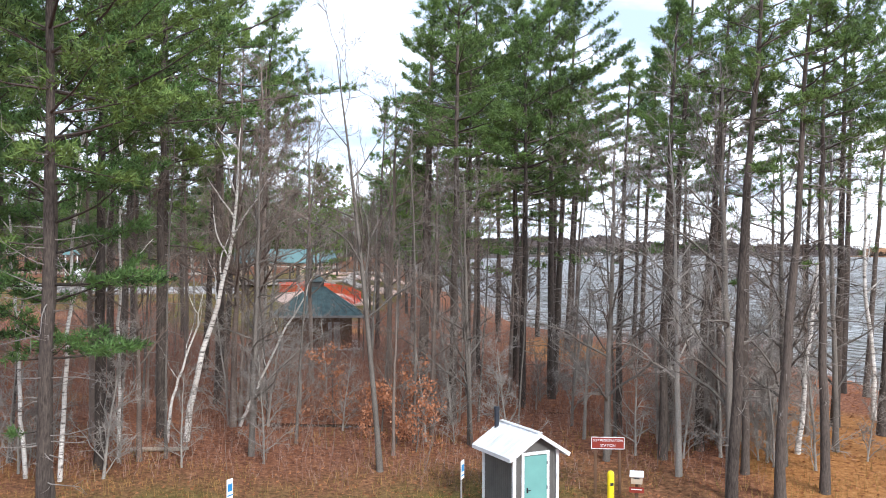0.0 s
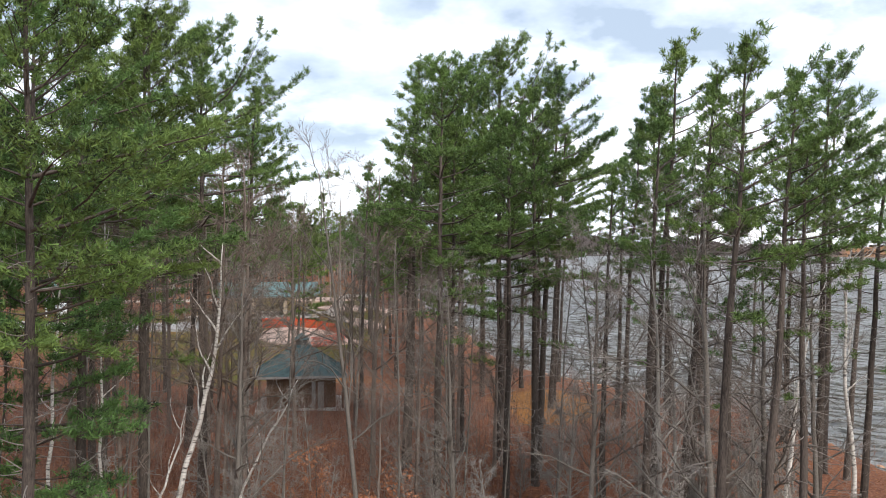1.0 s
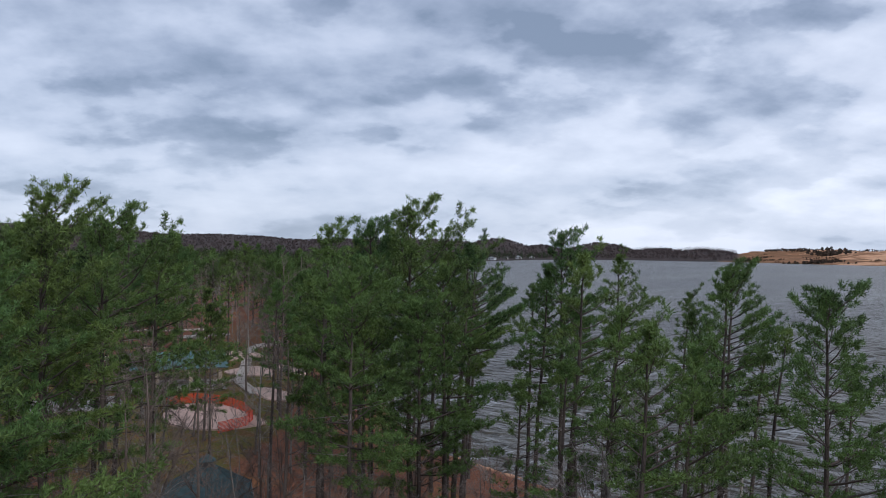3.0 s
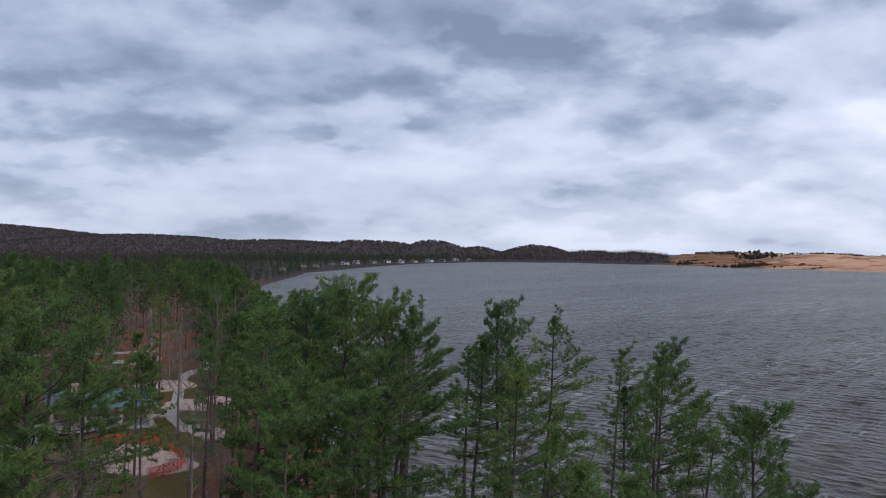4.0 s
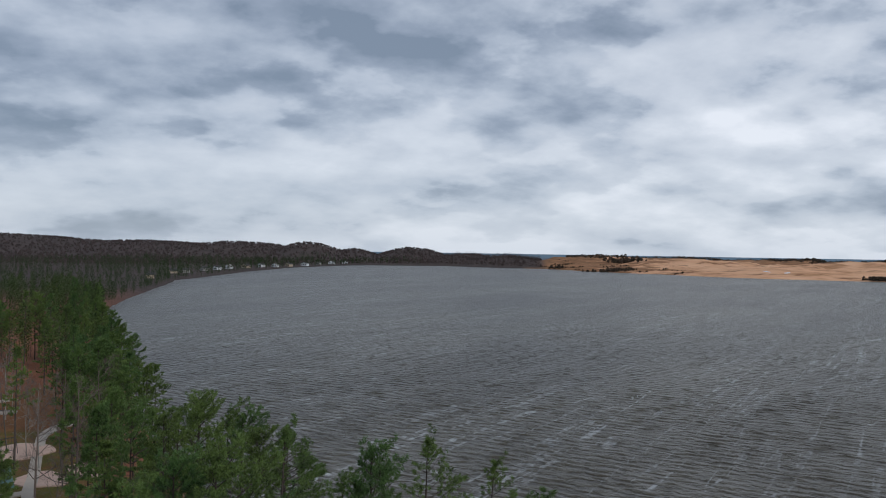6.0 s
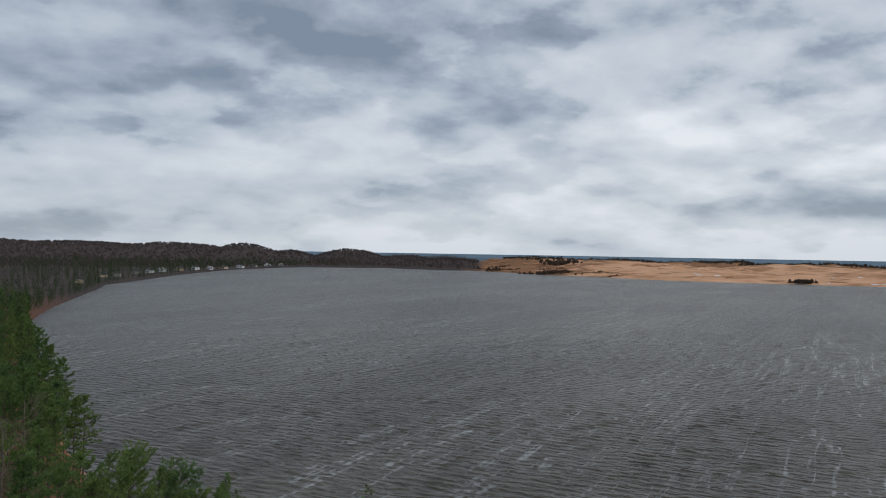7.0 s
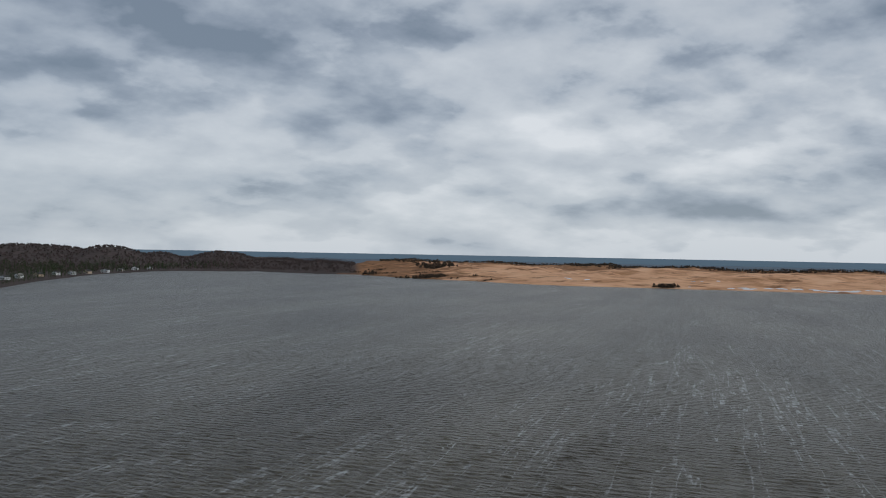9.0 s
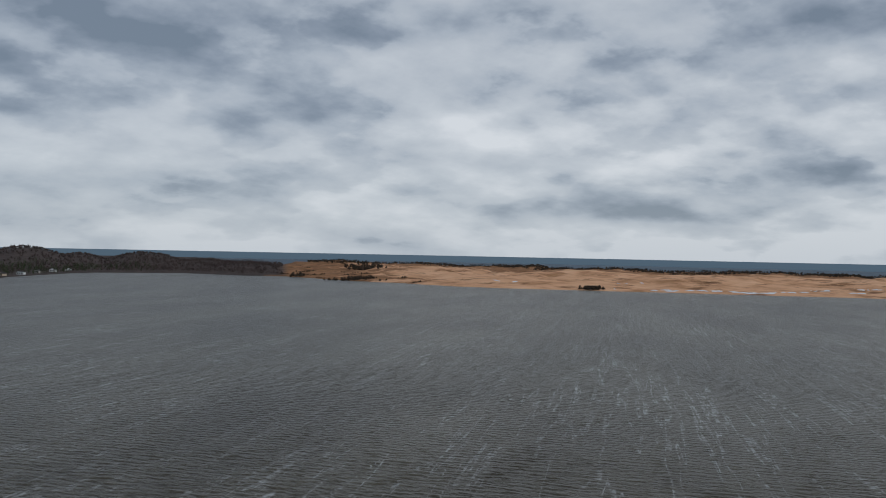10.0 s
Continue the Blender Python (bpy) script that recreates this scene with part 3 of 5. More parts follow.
def bare_tree(seed, tall, lean, fork=.35, mat=None, twig=None, r0=None, name="bare_tree", label="leafless grey deciduous tree with fine twigs", arms=11, droop=.03, wander=.012):
    """A leafless tree: a tapered trunk, limbs and three orders of twigs."""
    rng = np.random.default_rng(seed)
    root = thing(name, label, "tree", "leafless trees")
    n = 12
    u = np.linspace(0, 1, n)
    wob = np.cumsum(rng.normal(size=(n, 2)) * wander * tall, 0) * .5
    axis = np.stack((lean[0] * u ** 1.2 + wob[:, 0] * u, lean[1] * u + wob[:, 1] * u, u * tall - .15), -1)
    r0 = r0 or .0085 * tall
    rad = r0 * (1 - u) ** .75 + .012
    t = Shape()
    t.tube(axis, rad + .03 * np.exp(-u * 40), 9)
    part("trunk", t.mesh("trunk", mat or GREY_BARK), None, root)
    b, fine = Shape(), Shape()
    for i in range(arms):
        s = fork + (1 - fork) * (i + rng.random() * .8) / arms
        p = np.array([np.interp(s, u, axis[:, c]) for c in range(3)])
        a, up = rng.uniform(0, 6.283), rng.uniform(.35, 1.3)
        long = tall * (.16 + .24 * (1 - s)) * rng.uniform(.6, 1.25)
        line = bent(p, unit(np.array((math.cos(a), math.sin(a), up))), long, rng, .14, droop, 8)
        r = float(np.interp(s, u, rad)) * .5
        b.tube(line, np.linspace(r, .008, 8), 5)
        for k in range(6):
            v = rng.uniform(.2, 1)
            q = np.array([np.interp(v * 7, range(8), line[:, c]) for c in range(3)])
            w = unit(unit(line[-1] - line[0]) + rng.normal(size=3) * .55 + (0, 0, .15))
            sub = bent(q, w, long * (.25 + .3 * (1 - v)) * rng.uniform(.6, 1.2), rng, .16, droop, 5)
            b.tube(sub, np.linspace(r * .4, .005, 5), 4)
            for m in range(6):
                q2 = sub[rng.integers(1, 5)]
                w2 = unit(sub[-1] - sub[0] + rng.normal(size=3) * .4)
                sprig = bent(q2, unit(w2), long * rng.uniform(.08, .2), rng, .2, droop, 3)
                fine.tube(sprig, (.007, .0055, .003), 3)
                for _ in range(4):
                    q3 = sprig[rng.integers(1, 3)]
                    end = q3 + unit(unit(sprig[-1] - sprig[0]) + rng.normal(size=3) * .5) * long * rng.uniform(.04, .11)
                    fine.blades(q3[None], end[None], np.array([.012]), rng)
    tagged(part("branchwork", b.mesh("branchwork", mat or GREY_BARK), None, root), kind="stuff")
    tagged(part("twigwork", fine.mesh("twigwork", twig or TWIG_BARK, False), None, root), kind="stuff")
    return root


def stand(x, y, turn=0.0, size=1.0, stretch=1.0):
    return pose(x, y, ground_z(x, y), 0, 0, turn) @ Matrix.Diagonal((size, size, size * stretch, 1))


def put_trees(kinds, spots):
    """Copies of the kinds at the spots: kind, x, y, height, turn. The kinds' first makings move to their first spots."""
    used = set()
    for kind, x, y, tall, turn in spots:
        ob, base = kinds[kind]
        m = stand(x, y, turn, tall / base)
        if kind in used:
            copy_thing(ob, m)
        else:
            ob.matrix_basis = m
            used.add(kind)


PINES = {"full": (pine(11, 22.0, .48, 4.3), 22.0), "dense": (pine(21, 22.0, .49, 4.0), 22.0), "broad": (pine(12, 22.0, .53, 4.9), 22.0), "wide": (pine(22, 22.0, .56, 4.6), 22.0),
         "slim": (pine(13, 22.0, .57, 3.3, lean=(.9, 0)), 22.0), "tight": (pine(23, 21.0, .55, 3.0, lean=(.7, .2)), 21.0), "low": (pine(14, 20.0, .22, 4.2), 20.0), "thin": (pine(15, 21.0, .58, 2.7, lean=(.6, 0), gaunt=.5), 21.0),
         "wisp": (pine(24, 20.0, .56, 2.9, lean=(1.5, 0), gaunt=.6), 20.0), "gaunt": (pine(16, 19.0, .60, 2.6, 18, lean=(1.8, 0), gaunt=.9), 19.0)}
# kind, x, y, height, turn: the stand of pines between the car park and the lake
NEAR_PINES = (("low", -12.3, 27.5, 20.6, 10), ("full", -11.9, 30.8, 20.9, -40), ("dense", -11.1, 34.9, 21.2, 20), ("slim", -17.0, 46.8, 21.3, 30), ("broad", -10.7, 42.3, 21.9, 20), ("tight", -10.5, 50.9, 21.0, -30),
              ("broad", -22.5, 64.2, 21.6, 50), ("full", -18.4, 35.1, 21.2, 15), ("low", -16.4, 28.8, 20.6, -20), ("wide", -20.7, 40.7, 21.9, 35), ("dense", -14.7, 39.2, 19.9, -10), ("wide", -19.3, 55.0, 21.6, 10),
              ("slim", -14.2, 53.0, 22.3, 0), ("tight", -24.8, 48.9, 21.3, 0), ("wide", 0.4, 37.6, 19.6, 25), ("dense", 1.3, 44.2, 18.6, -30), ("full", 3.8, 42.0, 19.2, 15), ("tight", -1.1, 44.8, 18.9, 20),
              ("thin", 8.1, 32.4, 17.3, 0), ("wisp", 9.7, 33.4, 18.4, -30), ("thin", 10.5, 30.6, 17.7, 20), ("wisp", 10.7, 35.8, 17.0, 10), ("gaunt", 17.8, 35.8, 17.5, 20), ("full", -10.0, 22.2, 22.2, 15),
              ("wide", -14.2, 44.6, 23.4, 20), ("slim", -15.0, 61.5, 23.6, 0), ("thin", -11.2, 54.6, 21.9, 10), ("thin", -4.9, 66.2, 21.9, 0), ("tight", -1.0, 47.5, 21.7, 20), ("broad", 4.1, 49.6, 22.9, 0),
              ("dense", 2.0, 51.5, 23.1, 30), ("slim", 5.9, 46.5, 21.7, -20), ("slim", 9.6, 37.5, 21.1, -20), ("wisp", 10.7, 28.0, 19.6, 10), ("thin", 12.4, 28.6, 19.8, 60), ("slim", 9.0, 27.4, 19.6, -10),
              ("tight", 16.6, 37.3, 19.8, 0), ("full", 17.4, 30.0, 20.5, 15), ("dense", 1.8, 68.6, 22.4, 0), ("broad", 4.4, 70.2, 22.0, 60), ("full", 8.4, 67.2, 21.3, 15), ("slim", 9.2, 65.2, 21.5, -10),
              ("wide", 8.0, 74.8, 20.3, 20), ("slim", 9.9, 68.6, 20.9, 0), ("dense", 14.0, 54.2, 22.4, 0), ("slim", 12.2, 54.6, 20.0, -20), ("thin", 15.4, 55.4, 20.0, 90), ("slim", 19.2, 61.4, 21.1, 10),
              ("wisp", 25.6, 65.0, 20.0, 0), ("tight", 21.2, 46.8, 19.9, -10), ("gaunt", 21.8, 45.4, 18.7, 10), ("slim", 19.9, 48.6, 17.8, 40), ("wide", 5.4, 88.0, 19.5, 0), ("slim", 7.4, 86.2, 18.5, 20),
              ("tight", 3.6, 96.8, 17.1, 0), ("broad", -0.5, 80.0, 20.0, 40), ("slim", 12.0, 80.0, 18.4, 0), ("slim", 17.0, 62.5, 18.6, 60), ("tight", 13.2, 61.0, 18.0, 0), ("thin", 20.0, 33.0, 19.6, 0),
              ("dense", 5.4, 44.2, 20.6, 40), ("thin", 7.3, 36.6, 18.4, 0))
put_trees(PINES, NEAR_PINES)

BARE = {"tall": (bare_tree(31, 16.0, (-1.9, .3), .34, wander=.004, r0=.105), 16.0), "fork": (bare_tree(32, 15.0, (.6, .3), .25, arms=13, mat=PALE_BARK, twig=DEAD_WOOD), 15.0), "fine": (bare_tree(33, 13.0, (.3, 0), .3, arms=16, mat=TWIG_BARK), 13.0),
        "shrub": (bare_tree(35, 4.5, (.5, .2), .04, arms=20, r0=.035, mat=PALE_BARK, twig=DEAD_WOOD, name="bare_shrub", label="tangled leafless grey shrub with arching stems", droop=-.02), 4.5),
        "pole": (bare_tree(34, 12.0, (.5, .4), .5, arms=8, r0=.042), 12.0),
        "spread": (bare_tree(37, 14.0, (.2, .3), .17, arms=24, r0=.13, twig=DEAD_WOOD, label="spreading leafless grey tree with long arching branches", droop=-.004), 14.0)}
BARE_SPOTS = (("tall", -2.2, 31.4, 15.0, 0), ("spread", 9.3, 28.5, 14.6, 40), ("fork", 8.2, 30.6, 12.0, 200), ("fine", -8.7, 36.7, 15.0, 0), ("pole", -5.7, 34.5, 12.5, 20), ("pole", -1.1, 34.7, 12.0, 250),
              ("pole", -10.0, 32.0, 12.0, 80), ("pole", 5.4, 36.9, 11.0, 10), ("pole", 6.9, 35.2, 12.0, 190), ("fine", 6.2, 33.0, 10.0, 45), ("fork", -12.4, 61.1, 16.0, 10), ("tall", -13.3, 67.2, 17.0, 190),
              ("fine", -16.5, 57.0, 14.0, 260), ("pole", -13.8, 40.7, 13.0, 300), ("fine", 10.7, 34.2, 12.0, 230), ("fine", -2.8, 45.8, 14.0, 30), ("pole", -15.3, 31.3, 13.0, 0), ("fine", -13.4, 33.9, 12.0, 180),
              ("fork", 11.9, 41.8, 13.0, 100), ("fine", 16.1, 43.3, 11.0, 60), ("spread", 12.1, 31.3, 12.6, 130), ("spread", 6.0, 32.3, 11.5, 220), ("spread", -7.1, 32.9, 11.0, 300), ("spread", 14.7, 33.0, 11.5, 20),
              ("spread", 1.1, 34.7, 10.5, 80), ("fine", -7.2, 48.5, 12.5, 140), ("fork", -4.2, 52.0, 12.0, 320))
put_trees(BARE, BARE_SPOTS)


def birch(label, line, radius, seed, arms=6, reach=1.6):
    """A white-barked birch whose stem follows a bent line of x, height, with y fixed at its foot."""
    rng = np.random.default_rng(seed)
    x0, y0 = line[0][0], line[0][1]
    root = thing("birch_tree", label, "tree", "birches", pose(x0, y0, ground_z(x0, y0)))
    pts = np.array([(p[0] - x0, p[1] - y0, p[2]) for p in line])
    n = 16
    s = np.linspace(0, len(pts) - 1, n)
    axis = np.stack([np.interp(s, range(len(pts)), pts[:, c]) for c in range(3)], -1)
    axis[1:-1] = (axis[:-2] + 2 * axis[1:-1] + axis[2:]) / 4
    axis[2:-1] += rng.normal(size=(n - 3, 3)) * (.035, .035, 0)
    axis[0, 2] = -.15
    t = Shape()
    t.tube(axis, radius * (1 - np.linspace(0, 1, n)) ** .7 + .012, 9)
    part("trunk", t.mesh("trunk", BIRCH), None, root, "peeling white bark with dark scars")
    b, fine = Shape(), Shape()
    for i in range(arms):
        k = int(n * (.45 + .5 * i / arms))
        a = rng.uniform(0, 6.283)
        limb = bent(axis[k], unit(np.array((math.cos(a) * .6, math.sin(a) * .6, rng.uniform(.5, 1.4)))), reach * rng.uniform(.7, 1.6), rng, .13, .03, 7)
        b.tube(limb, np.linspace(radius * .38, .008, 7), 5)
        for _ in range(9):
            q = limb[rng.integers(2, 7)]
            sub = bent(q, unit(limb[-1] - limb[0] + rng.normal(size=3) * .7), reach * rng.uniform(.2, .6), rng, .18, .02, 4)
            fine.tube(sub, (.009, .007, .005, .003), 3)
    tagged(part("branchwork", b.mesh("branchwork", BIRCH), None, root), kind="stuff")
    tagged(part("twigwork", fine.mesh("twigwork", TWIG_BARK, False), None, root), kind="stuff")
    return root


birch("white birch leaning over brown brush", ((-9.92, 34.2, 0.0), (-9.64, 34.2, 1.9), (-9.04, 34.2, 4.3), (-8.33, 34.4, 7.1), (-8.05, 34.5, 9.4), (-7.95, 34.6, 12.2)), .12, 41, 7, 2.0)
birch("slender crooked white birch beside a larger one", ((-10.57, 34.0, 0.0), (-10.48, 34.0, 1.3), (-10.10, 34.0, 2.6), (-9.54, 34.0, 4.2), (-9.26, 34.2, 5.8)), .055, 42, 4, 1.2)
birch("thin pale birch leaning far over the wet hollow", ((-8.47, 36.9, 0.0), (-8.01, 36.9, 0.9), (-7.64, 36.9, 1.8), (-6.72, 36.9, 3.7), (-5.98, 36.9, 5.0), (-5.34, 36.9, 6.4)), .06, 43, 4, 1.2)
birch("white birch with a curved stem above the shore", ((13.13, 32.7, 0.0), (13.32, 32.7, 1.7), (13.50, 32.7, 3.5), (13.78, 32.8, 5.9), (14.35, 33.0, 8.5), (14.63, 33.2, 11.3)), .10, 44, 6, 1.8)
birch("pale birch leaning at the water's edge", ((18.93, 38.8, 0.0), (18.93, 38.8, 2.4), (18.56, 38.9, 6.0), (18.65, 39.1, 9.6), (19.11, 39.2, 12.9)), .11, 45, 6, 1.8)
birch("straight slim white birch among the pines", ((-12.80, 29.6, 0.0), (-12.65, 29.6, 2.9), (-12.46, 29.6, 6.4), (-12.31, 29.6, 9.8), (-12.02, 29.7, 12.7)), .075, 46, 5, 1.3)
birch("slim grey-white birch among the pines", ((-14.08, 29.9, 0.0), (-14.28, 29.9, 3.3), (-14.57, 29.9, 6.8), (-14.76, 30.0, 10.6)), .07, 47, 5, 1.3)
birch("slim birch close against a pine", ((-11.52, 31.5, 0.0), (-11.56, 31.5, 3.9), (-11.52, 31.5, 8.7), (-11.42, 31.6, 14.4)), .06, 48, 5, 1.2)

for kind, xx, yy, tall, turn in (("fine", -8.3, 38.7, 15.5, 10), ("fine", -9.2, 44.8, 16.5, 80), ("fine", -11.5, 46.8, 15.0, 150), ("fine", -0.4, 40.7, 12.0, 70), ("fork", 5.6, 34.9, 10.0, 300), ("fork", 8.4, 34.3, 11.0, 160),
                                 ("fork", 11.7, 31.8, 9.0, 10), ("fine", 12.0, 34.8, 10.0, 90), ("fine", 14.7, 35.6, 9.0, 190), ("fork", 17.0, 44.8, 11.0, 220), ("fine", 4.1, 47.9, 11.0, 0), ("fork", -14.2, 36.7, 14.0, 45)):
    ob, base = BARE[kind]
    copy_thing(ob, stand(xx, yy, turn, tall * .9 / base))

rng = np.random.default_rng(78)
first = True
for cx, cy, sx, sy, n in ((10.0, 32.7, 3.5, 3, 16), (-12.1, 30.6, 2.5, 2.5, 9), (-0.9, 37.0, 4, 4, 9), (14.2, 37.7, 3, 4, 8), (-7.3, 40.7, 4, 5, 8), (4.6, 40.7, 3, 4, 6)):
    for _ in range(n):
        xx, yy = cx + rng.normal() * sx * .6, cy + rng.normal() * sy * .6
        m = stand(xx, yy, rng.uniform(0, 360), rng.uniform(.5, 1.15))
        ob = BARE["shrub"][0]
        if first:
            ob.matrix_basis, first = m, False
        else:
            copy_thing(ob, m)

rng = np.random.default_rng(77)
for i in range(46):                                          # young leafless stems in the thicket
    kind = ("pole", "fine", "pole")[i % 3]
    yy = rng.uniform(30, 66)
    xx = rng.uniform(-.38, .10) * yy
    if shore_gap(np.array([xx]), np.array([yy]))[0] < 4 or abs(xx / yy + .145) < .05:
        continue
    ob, base = BARE[kind]
    copy_thing(ob, stand(xx, yy, rng.uniform(0, 360), rng.uniform(5.5, 11.5) / base))
# ---------------------------------------------------------------- mid and far woods


def scatter(rng, n, az, r, gap_min=6.0, gap_max=1e9):
    a, d = np.radians(rng.uniform(*az, n)), np.sqrt(rng.uniform(r[0] ** 2, r[1] ** 2, n))
    x, y = d * np.sin(a), d * np.cos(a)
    g = shore_gap(x, y)
    keep = (g > gap_min) & (g < gap_max)
    return x[keep], y[keep]


def in_park(x, y):
    """The open lawns, sand and paths of the park."""
    return (((x + 18) / 12.5) ** 2 + ((y - 114) / 36) ** 2 < 1) | (((x + 18.5) / 6) ** 2 + ((y - 154) / 26) ** 2 < 1) | (((x + 24) / 5) ** 2 + ((y - 196) / 20) ** 2 < 1) | (((x + 45) / 16) ** 2 + ((y - 105) / 14) ** 2 < 1)


MID = {"a": (pine(61, 20.0, .30, 3.9, 24, .36, .075, lite=True), 20.0), "b": (pine(62, 20.0, .38, 3.4, 24, .36, .075, lite=True), 20.0), "c": (pine(63, 19.0, .45, 3.0, 22, .36, .075, gaunt=.35, lite=True), 19.0),
       "d": (pine(64, 21.0, .25, 4.3, 24, .36, .075, lite=True), 21.0)}
rng = np.random.default_rng(6)
mx, my = scatter(rng, 640, (-40, 1.2), (74, 390), 4)
order = np.argsort(np.hypot(mx, my))
mx, my = mx[order], my[order]
spots, taken = [], []
for x, y in zip(mx, my):
    if len(spots) > 185 or in_park(x, y) or any((x - p) ** 2 + (y - q) ** 2 < 14 for p, q in taken) or (y < 92 and abs(x + 10) < 7):
        continue
    taken.append((x, y))
    spots.append(("abcd"[len(spots) % 4], x, y, rng.uniform(14.5, 20.5), rng.uniform(-60, 60)))
# pines that stand singly in the park and along its beach
spots += [("c", -1.7, 155.1, 17, 0), ("c", -2.2, 177.9, 18, 20), ("b", -1.4, 194.4, 17, 0), ("c", -2.2, 139.6, 16, 40), ("c", -13.6, 93.5, 17, 0), ("b", -6.9, 106.4, 18, 20), ("c", -15.9, 132.6, 18, 40), ("a", -4.7, 123.3, 17, 0), ("b", -5.9, 144.8, 18, 0), ("a", -6.8, 170.7, 19, 30), ("c", -7.6, 188.3, 18, 0), ("b", -9.2, 155.2, 17, 60), ("b", -3.0, 112.0, 16, 0), ("d", 1.5, 105.6, 16, 0), ("c", -0.6, 98.9, 17, 10), ("a", -12.2, 87.9, 18, 0), ("c", -21.7, 102.1, 17, 0)]
for i in range(44):                                          # pines close along the beach
    y = 148 + 8.0 * i + float(rng.uniform(-3, 3))
    x = 8.0
    while shore_gap(np.array([x]), np.array([y]))[0] < 2.2 + 5 * (i % 3) and x > -60:
        x -= .7
    spots.append(("cbad"[i % 4], x, y, float(rng.uniform(12, 17)), float(rng.uniform(-60, 60))))
put_trees(MID, spots)
for i in range(44):                                          # leafless trees round the park
    x, y = float(rng.uniform(-42, -2)), float(rng.uniform(76, 225))
    if shore_gap(np.array([x]), np.array([y]))[0] > 3 and not (abs(x + 10) < 6 and y < 80):
        ob, base = BARE[("fork", "tall", "fine")[i % 3]]
        copy_thing(ob, stand(x, y, rng.uniform(0, 360), rng.uniform(10, 16) / base))


def clump_trees(name, label, x, y, tall, rng, mat, puffs=7, conifer=.5, girth=.30):
    """Many small trees in one mesh, each of leaning flakes round a stem."""
    base = np.stack((x, y, height(x, y)), -1)
    n = len(x)
    pine_like = rng.random(n) < conifer
    v = []
    for k in range(puffs):
        h = (k + .6) / puffs
        reach = np.where(pine_like, girth * (1.1 - h), girth * np.sin(np.pi * (.25 + .7 * h))) * tall * rng.uniform(.7, 1.3, n)
        a = rng.uniform(0, 6.283, n)
        c = base + np.stack((np.cos(a) * reach * .4, np.sin(a) * reach * .4, tall * (.06 + .88 * h)), -1)
        for q in range(3):
            b = a + q * 2.094 + rng.uniform(-.4, .4, n)
            p1 = c + np.stack((np.cos(b), np.sin(b), rng.uniform(-.35, .3, n)), -1) * reach[:, None]
            p2 = c + np.stack((np.cos(b + 1.9), np.sin(b + 1.9), rng.uniform(-.4, .2, n)), -1) * reach[:, None]
            p3 = c + np.stack((rng.normal(size=n) * .1, rng.normal(size=n) * .1, rng.uniform(.6, 1.1, n)), -1) * reach[:, None]
            v.append(np.stack((p1, p2, p3), 1).reshape(-1, 3))
    v = np.concatenate(v)
    return tagged(new(name, mesh_of(name, v, np.arange(len(v)).reshape(-1, 3), mat)), label, "woods", kind="stuff")


def blade_trees(name, label, x, y, tall, rng, mat, blades, bare=False, girth=.2):
    """Many trees in one mesh, each a cloud of leaf or twig blades in the outline of its crown, round a thin stem."""
    n = len(x)
    base = np.repeat(np.stack((x, y, height(x, y)), -1), blades, 0)
    h = np.clip(np.tile(np.linspace(.12 if bare else .22, 1, blades), n) + rng.uniform(-.04, .02, n * blades), .1, 1)
    t, a = np.repeat(tall, blades), rng.uniform(0, 6.283, n * blades)
    lump = .55 + .9 * (np.sin(h * 23 + np.repeat(rng.uniform(0, 6.28, n), blades)) > -.2) * rng.uniform(.4, 1, n * blades)
    profile = np.sin(np.pi * (.2 + .72 * h)) if bare else np.minimum(1, 2.4 * (h - .15)) * (1.08 - h) ** .7
    reach = girth * t * profile * lump * rng.uniform(.25, 1.0, n * blades)
    root = base + np.stack((np.cos(a) * reach, np.sin(a) * reach, h * t * .95), -1)
    out = np.stack((np.cos(a), np.sin(a), np.full_like(a, 1.3 if bare else .45)), -1) + rng.normal(size=(n * blades, 3)) * .45
    size = t * (18.0 / blades) ** .5 * (.16 if bare else .13)
    s = Shape()
    s.blades(root, root + unit(out) * (size * rng.uniform(.6, 1.3, n * blades))[:, None], size * (.16 if bare else .42), rng)
    foot = np.stack((x, y, height(x, y) - .2), -1)
    s.blades(foot, foot + np.stack((x * 0, x * 0, tall * .9), -1), tall * .012, rng)
    return tagged(new(name, s.mesh(name, mat, False)), label, "woods", kind="stuff")


x0, y0 = scatter(rng, 1900, (-42, 2.1), (150, 570), 3)
keep = ~in_park(x0, y0)
x0, y0 = x0[keep], y0[keep]
green = (waves2(x0, y0, 70, 31, 2) > -.45) & (rng.random(len(x0)) < .9)
blade_trees("park_pines", "dense dark green pine woods behind the park", x0[green], y0[green], rng.uniform(11, 18, green.sum()), rng, PARK_WOOD, 330, girth=.19)
blade_trees("park_bare_woods", "grey-brown leafless woods behind the park", x0[~green], y0[~green], rng.uniform(8, 14, (~green).sum()), rng, POINT_WOOD, 200, True, .26)
x1, y1 = scatter(rng, 8900, (-36.3, 17.6), (500, 2100), 6, 500)
green = (waves2(x1, y1, 120, 32, 2) > -.05 - .35 * (shore_gap(x1, y1) < 155))
blade_trees("shore_pines", "dark evergreen trees behind the lake's shore", x1[green], y1[green], rng.uniform(9, 16, green.sum()), rng, FAR_WOOD, 64, girth=.22)
blade_trees("shore_bare_woods", "brown leafless woods behind the lake's shore", x1[~green], y1[~green], rng.uniform(7, 12, (~green).sum()), rng, POINT_WOOD, 60, True, .34)
x2, y2 = scatter(rng, 46000, (-4.8, 15.8), (430, 1870), 2.4, 6.0)
